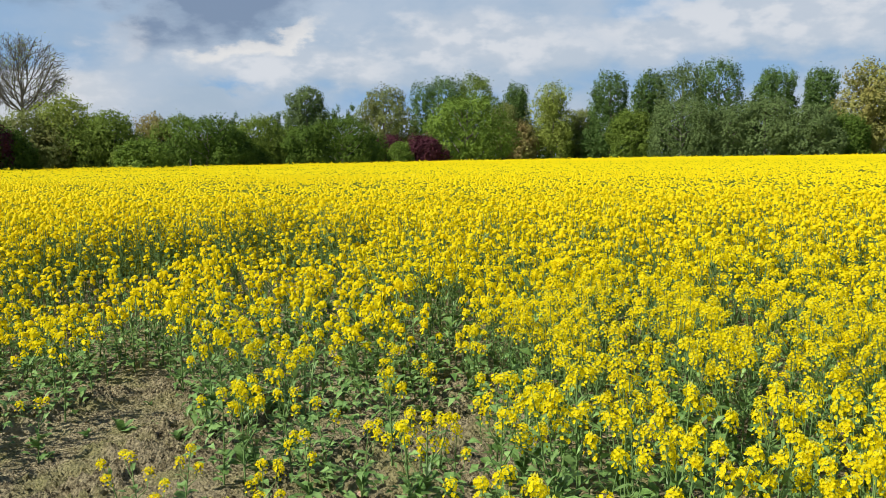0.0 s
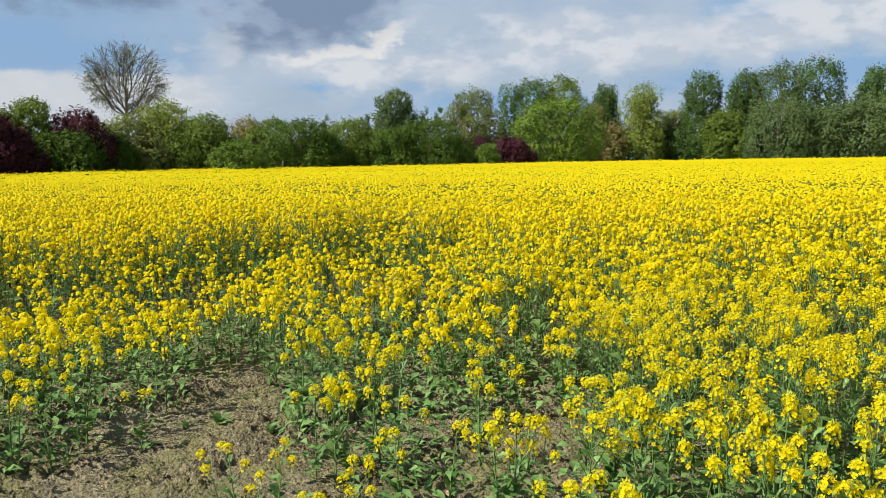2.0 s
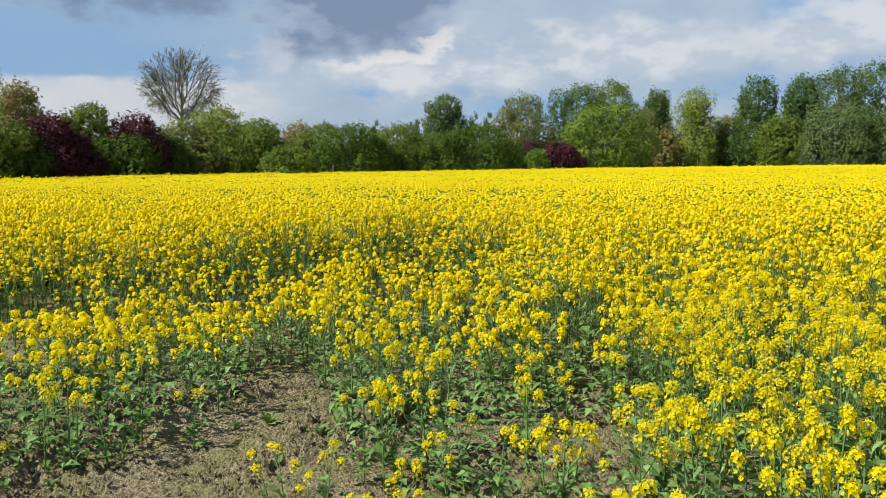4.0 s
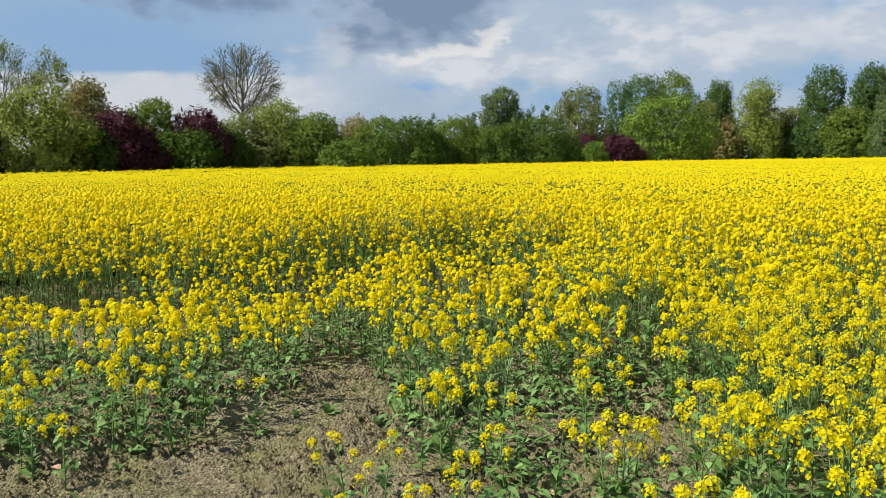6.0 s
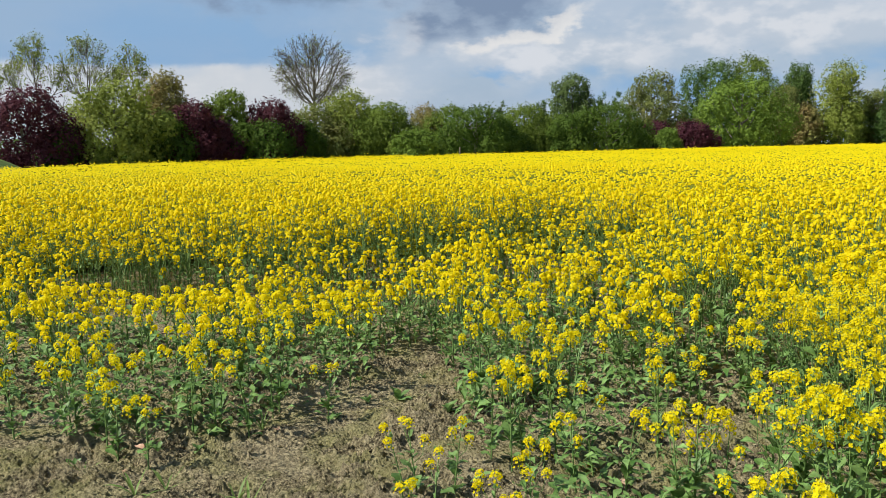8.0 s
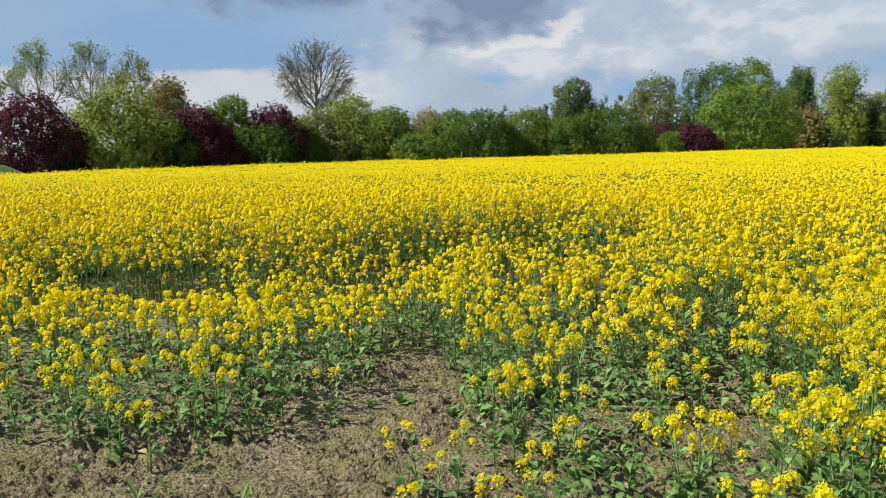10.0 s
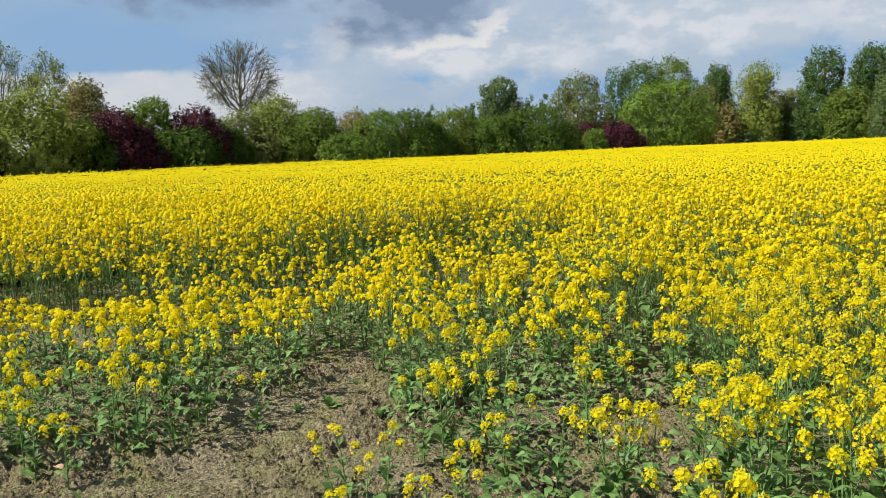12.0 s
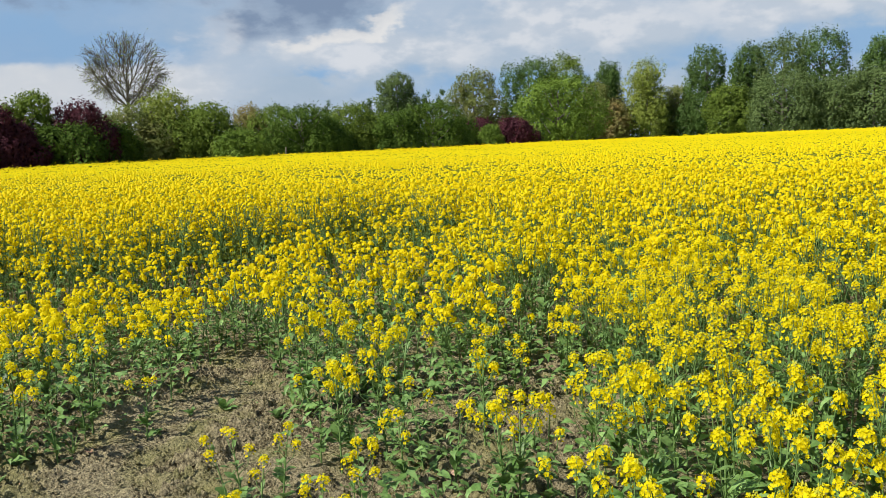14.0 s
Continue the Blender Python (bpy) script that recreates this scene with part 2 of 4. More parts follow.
def scatter(templates, which, place, yaw, size, lean=None):
    """Many copies of the templates in one set of arrays. size: one factor or three for each copy; lean: x and y shear."""
    out = []
    size = np.broadcast_to(np.asarray(size, float).reshape(len(place), -1), (len(place), 3))
    for k, (V, F, M) in enumerate(templates):
        idx = np.nonzero(which == k)[0]
        if not len(idx):
            continue
        c, s = np.cos(yaw[idx])[:, None], np.sin(yaw[idx])[:, None]
        S = size[idx]
        x, y, z = V[None, :, 0] * S[:, :1], V[None, :, 1] * S[:, 1:2], V[None, :, 2] * S[:, 2:]
        X, Y = x * c - y * s, x * s + y * c
        if lean is not None:
            X, Y = X + z * lean[idx, :1], Y + z * lean[idx, 1:]
        P = np.stack((X, Y, z), 2) + place[idx][:, None, :]
        G = F[None] + (np.arange(len(idx)) * len(V))[:, None, None]
        out.append((P.reshape(-1, 3), G.reshape(-1, 3), np.tile(M, len(idx))))
    return join(out)


def waves(p, scale, seed, octaves=3):
    """A smooth random field in about -1..1 at places p (n x 2 or n x 3)."""
    r = np.random.default_rng(seed)
    p = np.asarray(p, float)
    total, amp = np.zeros(len(p)), 1.0
    for o in range(octaves):
        for _ in range(5):
            d = r.normal(size=p.shape[1])
            d *= (2 ** o) / scale * 2 * math.pi / np.linalg.norm(d) * r.uniform(0.6, 1.3)
            total += amp * np.sin(p @ d + r.uniform(0, 6.28)) / 3.2
        amp *= 0.55
    return total / 1.4


def smooth(v, lo, hi):
    t = np.clip((v - lo) / (hi - lo), 0, 1)
    return t * t * (3 - 2 * t)


def part(name, arrays, mats, parent, label="", kind="", smooth_faces=False):
    V, F, M = arrays
    ob = new(name, mesh_np(name, V, F, mats, M, smooth_faces))
    ob.parent = parent
    return tagged(ob, label=label, kind=kind)


def thing(name, x, y, z, label, category, group="", kind=""):
    ob = new(name)
    ob.location = (x, y, z)
    ob.empty_display_size = 0.2
    return tagged(ob, label, category, group, kind)


# ---- the plan of the field ----
def poor(x, y):
    """1 in the thin, stunted stretch of the crop by the field's corner, 0 in the full crop."""
    p = np.stack((x, y), 1)
    w = waves(p, 2.6, 5, 2)
    xb = np.interp(y, (2.5, 4.0, 6.0, 8.0, 9.5), (0.15, 0.40, -0.35, -0.75, -0.6)) + 0.22 * w
    yb = np.interp(x, (-9.0, -6.0, -4.2, -2.5, -0.8), (6.4, 7.0, 7.7, 9.5, 9.9)) + 0.4 * w
    return smooth(xb - x, -0.18, 0.22) * smooth(yb - y, -0.3, 0.45)


def crop_height(x, y):
    p = np.stack((x, y), 1)
    full = np.interp(y, (2.2, 3.5, 5.0, 7.0, 9.0), (0.66, 0.78, 0.90, 1.03, 1.10)) + 0.15 * smooth(np.hypot(x, y), 8, 24) + 0.05 * waves(p, 9.0, 21) + 0.05 * waves(p, 1.6, 22)
    low = np.interp(y, (3.0, 4.0, 5.2, 6.5, 9.0), (0.46, 0.52, 0.62, 0.64, 0.74)) + 0.10 * waves(p, 1.3, 23)
    low = low * (1 - 0.30 * np.exp(-((x + 4.3) / 1.9) ** 2 - ((y - 6.45) / 0.7) ** 2))
    k = poor(x, y)
    hollow = 1 - 0.42 * np.exp(-((x - 0.02) / 0.5) ** 2 - ((y - 5.5) / 0.75) ** 2)
    return (full * (1 - k) + low * k) * hollow


def crop_density(x, y):
    """Plants to the square metre."""
    k = poor(x, y)
    p = np.stack((x, y), 1)
    thick = 0.42 + 0.58 * smooth(waves(p, 1.5, 35, 2), -0.75, -0.05)
    d = np.interp(y, (3.0, 5.0, 7.0, 9.0), (20, 21, 23, 25)) * (1 - k) * thick + np.interp(y, (5.2, 6.6), (14, 25)) * k * (0.25 + 1.2 * smooth(waves(p, 1.25, 33, 2), -0.5, 0.6))
    d = d * np.interp(x, (0.5, 1.1), (1.0, 1.3)) * np.interp(y, (5.5, 7.5), (1.0, 0.77)) ** (x > 0.5)
    w = 0.12 * waves(p, 0.9, 31)
    mid = np.interp(y, (3.2, 4.6, 5.4, 6.4), (-1.85, -1.95, -1.95, -2.35))
    half = np.interp(y, (3.2, 4.4, 5.3, 6.1, 6.5), (0.62, 0.48, 0.36, 0.22, 0.0))
    d = d * smooth(np.abs(x - mid) + w, half - 0.05, half + 0.18)
    front = np.interp(x, (-6.0, -4.2, -3.6, -2.7, -2.3, -1.9), (3.6, 3.55, 3.65, 3.75, 4.3, 4.2))
    d = d * np.where(x < -1.3, smooth(y + w, front, front + 0.35), 1)
    d = d * np.where((x < 0.25), smooth(y + w, 3.1, 3.5), 1)
    for cx, cy, rx, ry, keep in ((-5.4, 6.85, 0.95, 0.4, 0.05), (-0.10, 4.55, 0.42, 0.68, 0.02), (1.15, 4.9, 0.30, 0.22, 0.15), (2.6, 6.4, 0.55, 0.3, 0.1), (-2.45, 10.6, 0.85, 0.8, 0.10), (-3.9, 5.3, 0.5, 0.35, 0.3), (-0.9, 3.75, 0.45, 0.4, 0.45), (-2.3, 9.0, 1.6, 0.5, 0.5)):
        r = ((x - cx) / rx) ** 2 + ((y - cy) / ry) ** 2 + 2 * w
        d = d * (keep + (1 - keep) * smooth(r, 0.6, 1.5))
    d = d * smooth(y + 1.5 * w, 2.15, 2.4)
    return d


def strew(x0, x1, y0, y1, step, density, seed, lo=0.0, hi=1e9):
    """Uneven rows of places over a stretch of ground, thinned to the density; lo, hi: how far from the field's corner."""
    r = np.random.default_rng(seed)
    gx, gy = np.meshgrid(np.arange(x0, x1, step), np.arange(y0, y1, step))
    x = gx.ravel() + r.uniform(-0.5, 0.5, gx.size) * step
    y = gy.ravel() + r.uniform(-0.5, 0.5, gx.size) * step
    far = np.hypot(x, y)
    ok = (far >= lo) & (far < hi)
    x, y = x[ok], y[ok]
    keep = r.uniform(0, 1, len(x)) < density(x, y) * step * step
    return x[keep], y[keep]


# ---- ground ----
def spread(lo, hi, step, reach, grow=1.28):
    mid = np.arange(lo, hi + step / 2, step)
    tail, d = [], step
    while not tail or tail[-1] < reach:
        d *= grow
        tail.append((tail[-1] if tail else 0) + d)
    tail = np.array(tail)
    return np.concatenate((lo - tail[::-1], mid, hi + tail))


EDGE_AZ = np.radians((-75, -50, -30, -14, 0, 5, 12, 20, 27, 33, 38, 43, 48, 60, 80))
EDGE_D = np.array((110, 105, 100, 96, 82, 74, 66, 61, 57, 52, 48, 45, 43, 40, 38), float)


def edge_of_field(x, y):
    """Metres that a place lies inside the field's far edge."""
    return np.interp(np.arctan2(-x, y), EDGE_AZ, EDGE_D) - np.hypot(x, y)


def cells(p, scale, seed):
    """Uneven cells: how far each place is from its cell's border, and the cell's own random number."""
    r = np.random.default_rng(seed)
    jit, val = r.uniform(0, 1, (64, 64, 2)), r.uniform(0, 1, (64, 64))
    q = p / scale
    base = np.floor(q).astype(int)
    f1, f2, who = np.full(len(p), 9.0), np.full(len(p), 9.0), np.zeros(len(p))
    for dx in (-1, 0, 1):
        for dy in (-1, 0, 1):
            c = base + (dx, dy)
            m = c % 64
            d = np.linalg.norm(c + jit[m[:, 0], m[:, 1]] - q, axis=1)
            closer = d < f1
            f2 = np.where(closer, f1, np.minimum(f2, d))
            who = np.where(closer, val[m[:, 0], m[:, 1]], who)
            f1 = np.where(closer, d, f1)
    return f2 - f1, who


gx, gy = spread(-5.4, 0.5, 0.0225, 900), spread(2.75, 6.4, 0.0225, 900)
X, Y = np.meshgrid(gx, gy)
P = np.stack((X.ravel(), Y.ravel()), 1)
near = smooth(P[:, 0], -5.6, -5.0) * smooth(P[:, 0], 0.7, 0.2) * smooth(P[:, 1], 2.6, 3.1) * smooth(P[:, 1], 6.6, 6.1)
bent = P + 0.03 * np.stack((waves(P, 0.25, 45, 2), waves(P, 0.25, 46, 2)), 1)
rough = smooth(waves(P, 1.5, 44, 2), -0.7, 0.35)
rim1, who1 = cells(bent * (0.75, 1.25), 0.115, 47)
rim2, who2 = cells(bent, 0.05, 48)
relief = 0.020 * waves(P, 0.9, 41, 2)
relief += (0.15 + 0.85 * rough) * (0.060 * who1 * smooth(rim1, 0.0, 0.16) + 0.062 * (who2 - 0.25) * smooth(rim2, 0.0, 0.18) + 0.020 * waves(P, 0.07, 49, 2)) - 0.040
Zg = near * relief
nx, ny = len(gx), len(gy)
a = (np.arange(ny - 1)[:, None] * nx + np.arange(nx - 1)[None, :]).ravel()
quads = np.stack((a, a + 1, a + nx + 1, a + nx), 1)
mid = (P[quads[:, 0]] + P[quads[:, 2]]) / 2
slot = ((edge_of_field(mid[:, 0], mid[:, 1]) < 0.5) | (mid[:, 1] < -2)).astype(int)
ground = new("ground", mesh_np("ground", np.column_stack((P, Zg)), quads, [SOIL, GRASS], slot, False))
tagged(ground, "cracked light brown clay soil with mossy patches and painted crevice shade", "ground", kind="structure")


def ground_z(x, y):
    i = np.clip(np.searchsorted(gx, x) - 1, 0, nx - 2)
    j = np.clip(np.searchsorted(gy, y) - 1, 0, ny - 2)
    return Zg.reshape(ny, nx)[j, i]


# ---- rapeseed plants ----
def petal_flower(size, r, cup):
    """Four rounded petals in a cross."""
    out = []
    for k in range(4):
        a = k * math.pi / 2 + r.uniform(-0.15, 0.15)
        l, w, u = size * r.uniform(0.9, 1.1), size * 0.56, cup + r.uniform(-0.2, 0.2)
        c, s = math.cos(a), math.sin(a)
        V = [(0, 0, 0)]
        for f, g in ((0.75, w), (1.08, 0.0), (0.75, -w)):
            rad, h = l * f * math.cos(u * f), l * f * math.sin(u * f)
            V.append((rad * c - g * s, rad * s + g * c, h))
        out.append(tri(V, [(0, 3, 1), (1, 3, 2)], 2))
    return join(out)


def card_flower(size, r):
    """A plain bent flower for plants further off."""
    a = r.uniform(0, 6.28)
    V = [(size * math.cos(a + k * 1.571), size * math.sin(a + k * 1.571), size * r.uniform(-0.1, 0.3)) for k in range(4)]
    return tri(V, [(0, 1, 2), (0, 2, 3)], 2)


def blossom_dome(r, radius, sides, rings=2, slot=2):
    """The rounded mass of a flower head, uneven, open below."""
    V, F = [], []
    for i in range(rings):
        polar = 1.95 - 1.15 * i / max(1, rings - 1) if rings > 1 else 1.7
        for k in range(sides):
            az = (k + 0.5 * i) * 2 * math.pi / sides + r.uniform(-0.2, 0.2)
            q = radius * r.uniform(0.68, 1.3)
            V.append((q * math.sin(polar) * math.cos(az), q * math.sin(polar) * math.sin(az), 0.9 * q * math.cos(polar)))
    V.append((r.normal() * 0.1 * radius, r.normal() * 0.1 * radius, 0.9 * radius * r.uniform(0.9, 1.15)))
    for i in range(rings - 1):
        for k in range(sides):
            a, b = i * sides + k, i * sides + (k + 1) % sides
            F += [(a, b, a + sides), (b, b + sides, a + sides)]
    top, at = len(V) - 1, (rings - 1) * sides
    F += [(at + k, at + (k + 1) % sides, top) for k in range(sides)]
    return tri(V, F, slot)


def flower_head(r, flowers, loose, size, radius, fineness):
    """A raceme about its tip: a dome of open flowers round a few buds, and loose older flowers down the stalk."""
    out = []
    if fineness == 2:
        out.append(blossom_dome(r, radius * 0.9, 5))
    for k in range(flowers + loose):
        az = k * 2.4 + r.uniform(-0.3, 0.3)
        if k < flowers:
            f = (k + 0.5) / flowers
            polar = 0.22 + 1.75 * f ** 0.7
            q = radius * r.uniform(0.72, 1.18)
            p = np.array((q * math.sin(polar) * math.cos(az), q * math.sin(polar) * math.sin(az), 0.9 * q * math.cos(polar)))
            d = np.array((math.sin(polar) * math.cos(az), math.sin(polar) * math.sin(az), math.cos(polar) + 0.35))
        else:
            f = (k - flowers + r.uniform(0, 1)) / loose
            q = radius * r.uniform(0.5, 1.35)
            p = np.array((q * math.cos(az), q * math.sin(az), -radius * (0.5 + 1.7 * f)))
            d = np.array((math.cos(az), math.sin(az), 0.6))
        fl = petal_flower(size * r.uniform(0.85, 1.1), r, r.uniform(0.1, 0.5)) if fineness == 0 else card_flower(size * r.uniform(0.9, 1.2), r)
        out.append(turned(fl, axes(d + r.normal(size=3) * 0.22, r.uniform(0, 6.28)), p))
        if fineness == 0 and (k % 3 == 0 or k >= flowers):
            s0 = np.array((0, 0, p[2] - 0.6 * radius))
            side = np.array((-math.sin(az), math.cos(az), 0)) * 0.0011
            out.append(tri([s0 - side, s0 + side, p], [(0, 1, 2)], 0))
    if fineness == 0:
        for k in range(6):
            q = np.array((r.normal() * 0.005, r.normal() * 0.005, 0.85 * radius + r.uniform(0.0, 0.006)))
            b = 0.0030
            V = [q + (b, 0, 0), q + (-b / 2, b, 0), q + (-b / 2, -b, 0), q + (0, 0, 2.6 * b)]
            out.append(tri(V, [(0, 1, 3), (1, 2, 3), (2, 0, 3)], 3))
    return join(out)


def leaf_blade(length, width, droop, r, rows=5, slot=1, wavy=0.22, stalk=False):
    """A leaf along +x from its stalk, folded on the midrib, arching over; stalk: lobed near the stalk and broad further out."""
    V, F = [], []
    for i in range(rows):
        f = i / (rows - 1)
        x = length * (f - 0.10 * droop * f * f)
        z = length * (0.45 * f - 0.5 * droop * f * f)
        w = width * 0.5 * (math.sin(math.pi * min(1, f * 0.86 + 0.10)) ** 0.8)
        if stalk:
            w = width * 0.5 * np.interp(f, (0, 0.2, 0.4, 0.65, 0.85, 1.0), (0.06, 0.30, 0.62, 1.0, 0.82, 0.1))
        if f == 1:
            w = width * 0.04
        wl, wr = w * (1 + wavy * r.uniform(-1, 1)), w * (1 + wavy * r.uniform(-1, 1))
        V += [(x, -wl, z + wl * r.uniform(-0.15, 0.6)), (x, 0, z), (x, wr, z + wr * r.uniform(-0.15, 0.6))]
    for i in range(rows - 1):
        for k in range(2):
            a = i * 3 + k
            F += [(a, a + 3, a + 4), (a, a + 4, a + 1)]
    return tri(V, F, slot)


def rape_plant(r, h, heads, leaves, fineness, stocky=False):
    """The pieces of one plant: stem with its side shoots, leaves, flower heads."""
    bend = r.normal(size=2) * 0.06 * h
    stem_at = lambda f: np.array((bend[0] * f * f, bend[1] * f * f, h * 0.96 * f))
    sides = 4 if fineness == 0 else 3
    rad = 0.0048 if fineness == 0 else 0.0055
    steps = (0, 0.35, 0.7, 1.0) if fineness == 0 else (0, 0.5, 1.0)
    stem = [tube([stem_at(f) for f in steps], [rad * (1.15 - 0.75 * f) for f in steps], sides, 0)]
    tips = [stem_at(1.0)]
    for k in range(heads - 1):
        f0 = r.uniform(0.40, 0.70)
        az, out = k * 2.4 + r.uniform(-0.5, 0.5), r.uniform(0.06, 0.15) * (h + 0.30)
        p0 = stem_at(f0)
        top = h * r.uniform((0.70, 0.66, 0.52)[fineness], 0.98)
        p2 = np.array((p0[0] + out * math.cos(az), p0[1] + out * math.sin(az), max(top, p0[2] + 0.07)))
        p1 = p0 * 0.5 + p2 * 0.5 + np.array((0.25 * out * math.cos(az), 0.25 * out * math.sin(az), -0.02))
        pts = [p0, p1, p2] if fineness == 0 else [p0, p2]
        stem.append(tube(pts, [rad * 0.62, rad * 0.5, rad * 0.4][:len(pts)], 3, 0))
        tips.append(p2)
        if fineness == 0:
            for _ in range(4):
                q = p2 - (p2 - p1) * r.uniform(0.15, 0.8)
                e = q + np.array((r.normal() * 0.02, r.normal() * 0.02, r.uniform(0.02, 0.045)))
                s = np.array((0.0013, 0.0009, 0))
                stem.append(tri([q - s, q + s, e], [(0, 1, 2)], 0))
    blades = []
    for k in range(leaves):
        low = k < leaves * 0.6
        f0 = r.uniform(0.03, 0.38) if low else r.uniform(0.38, 0.80)
        L = (r.uniform(0.07, 0.14) if low else r.uniform(0.05, 0.10)) * (0.70 + 0.3 * h)
        bl = leaf_blade(L, L * (r.uniform(0.42, 0.60) if low else r.uniform(0.26, 0.38)), r.uniform(0.3, 1.3), r, 6 if fineness == 0 else 4, 1, 0.32, low)
        rise = r.uniform(0.0, 0.75)
        bl = turned(bl, [(math.cos(rise), 0, -math.sin(rise)), (0, 1, 0), (math.sin(rise), 0, math.cos(rise))])
        az = k * 2.4 + r.uniform(-0.4, 0.4)
        c, s = math.cos(az), math.sin(az)
        blades.append(turned(bl, [(c, -s, 0), (s, c, 0), (0, 0, 1)], stem_at(f0)))
    tops = []
    for k, p in enumerate(tips):
        big = 1.0 if k == 0 else r.uniform(0.62, 1.0)
        wide = (0.0285 if not stocky else 0.025) * (0.45 + 0.55 * big) * r.uniform(0.9, 1.15) * (1.0, 1.0, 0.86)[fineness]
        flowers, loose, petal = ((int(20 * big) + 4, 7, 0.0086), (int(16 * big) + 3, 5, 0.0110), (4, 2, 0.0130))[fineness]
        hd = flower_head(r, flowers, loose, petal, wide, fineness)
        hd = (hd[0] * (1, 1, r.uniform(0.75, 1.1)), hd[1], hd[2])
        tops.append(turned(hd, axes((r.normal() * 0.2, r.normal() * 0.2, 1)), p))
    return stem, blades, tops


def plant_thing(r, h, heads, leaves, stocky, label):
    """A plant as a thing of its own with every leaf and flower head apart."""
    stem, blades, tops = rape_plant(r, h, heads, leaves, 0, stocky)
    root = thing("rapeseed_plant", 0, 0, 0, label, "plant", "flowering rapeseed plants at the field corner")
    part("stem", join(stem), [STEM], root)
    for b in blades:
        V, F, M = b
        part("leaf", (V, F, M * 0), [LEAF], root)
    for t in tops:
        V, F, M = t
        part("flower_head", (V, F, M), [STEM, LEAF, PETAL, BUD], root)
    return root


PLANT_MATS = [STEM, LEAF, PETAL, BUD]
pr = np.random.default_rng(3)
low_kinds = [plant_thing(pr, 0.5, (2, 3, 4, 3, 5, 3)[k], 15 + k % 3, True, "short rapeseed plant with yellow flowers on bare soil") for k in range(6)]
tall_kinds = [plant_thing(pr, 1.0, 7 + k % 4, 13, False, "tall rapeseed plant with dense bright yellow flower heads") for k in range(6)]

# lone plants round the bare soil: x, y, height
LONE = [(-1.36, 3.72, 0.38), (-1.19, 3.79, 0.4), (-1.37, 3.56, 0.36), (-0.73, 3.48, 0.42), (-0.84, 3.23, 0.4), (-1.19, 3.09, 0.33), (-1.12, 3.31, 0.36),
        (-0.7, 3.25, 0.38), (-0.6, 3.89, 0.42), (-0.38, 3.96, 0.5), (-0.97, 4.09, 0.55), (-0.88, 4.51, 0.72), (-0.78, 4.35, 0.62), (-0.78, 4.83, 0.74),
        (-1.08, 4.48, 0.62), (-0.26, 4.43, 0.6), (0.08, 3.69, 0.45), (0.26, 3.57, 0.74), (0.19, 3.02, 0.5), (-3.89, 5.01, 0.6), (-3.21, 5.17, 0.68),
        (-3.49, 4.99, 0.62), (-4.11, 4.59, 0.45), (-3.5, 3.97, 0.45), (-3.16, 3.73, 0.42), (-2.86, 3.61, 0.38), (-2.29, 4.62, 0.38), (-2.7, 4.65, 0.55),
        (-0.15, 4.14, 0.42), (0.0, 4.42, 0.32)]
px, py = strew(-5.5, 4.0, 2.1, 6.8, 0.155, crop_density, 51)
lone = np.array(LONE)
ok = np.min(np.hypot(px[:, None] - lone[:, 0], py[:, None] - lone[:, 1]), 1) > 0.10
px, py = np.concatenate((px[ok], lone[:, 0])), np.concatenate((py[ok], lone[:, 1]))
ph = crop_height(px, py)
ph[-len(lone):] = lone[:, 2]
order = np.argsort(np.hypot(px - 0.1, py))
NEAR_PLANTS = 312
used = np.zeros(12, bool)
for i in order[:NEAR_PLANTS]:
    h = ph[i] * rng.uniform(0.86, 1.10)
    short = h < 0.76
    k = int(rng.integers(6))
    src = (low_kinds if short else tall_kinds)[k]
    s = h / (0.5 if short else 1.0)
    m = Matrix.LocRotScale((px[i], py[i], float(ground_z(px[i:i + 1], py[i:i + 1])[0]) - 0.01),
                           Euler((rng.normal() * 0.07, rng.normal() * 0.07, rng.uniform(0, 6.28))), (0.5 + 0.5 * s, 0.5 + 0.5 * s, s))
    slot_k = k if short else 6 + k
    if not used[slot_k]:
        used[slot_k] = True
        src.matrix_basis = m
    else:
        copy = copy_thing(src, pose(0, 0, 0))
        copy.matrix_basis = m

# ---- the crop further in, too many to count ----
def flat_plant(r, h, heads, leaves, fineness, stocky=False):
    stem, blades, tops = rape_plant(r, h, heads, leaves, fineness, stocky)
    return join(stem + blades + tops)


def sow(name, x, y, kinds_low, kinds_tall, label):
    r = np.random.default_rng(len(x))
    h = crop_height(x, y) * r.uniform(0.88, 1.08, len(x))
    short = h < 0.80
    kinds = kinds_low + kinds_tall
    which = np.where(short, r.integers(0, len(kinds_low), len(x)), len(kinds_low) + r.integers(0, len(kinds_tall), len(x)))
    s = h / np.where(short, 0.5, 1.0)
    w = 0.5 + 0.5 * s
    place = np.stack((x, y, ground_z(x, y) - 0.01), 1)
    arrays = scatter(kinds, which, place, r.uniform(0, 6.28, len(x)), np.stack((w, w, s), 1), r.normal(size=(len(x), 2)) * 0.07)
    ob = new(name, mesh_np(name, arrays[0], arrays[1], PLANT_MATS, arrays[2]))
    return tagged(ob, label, "crop", kind="stuff")


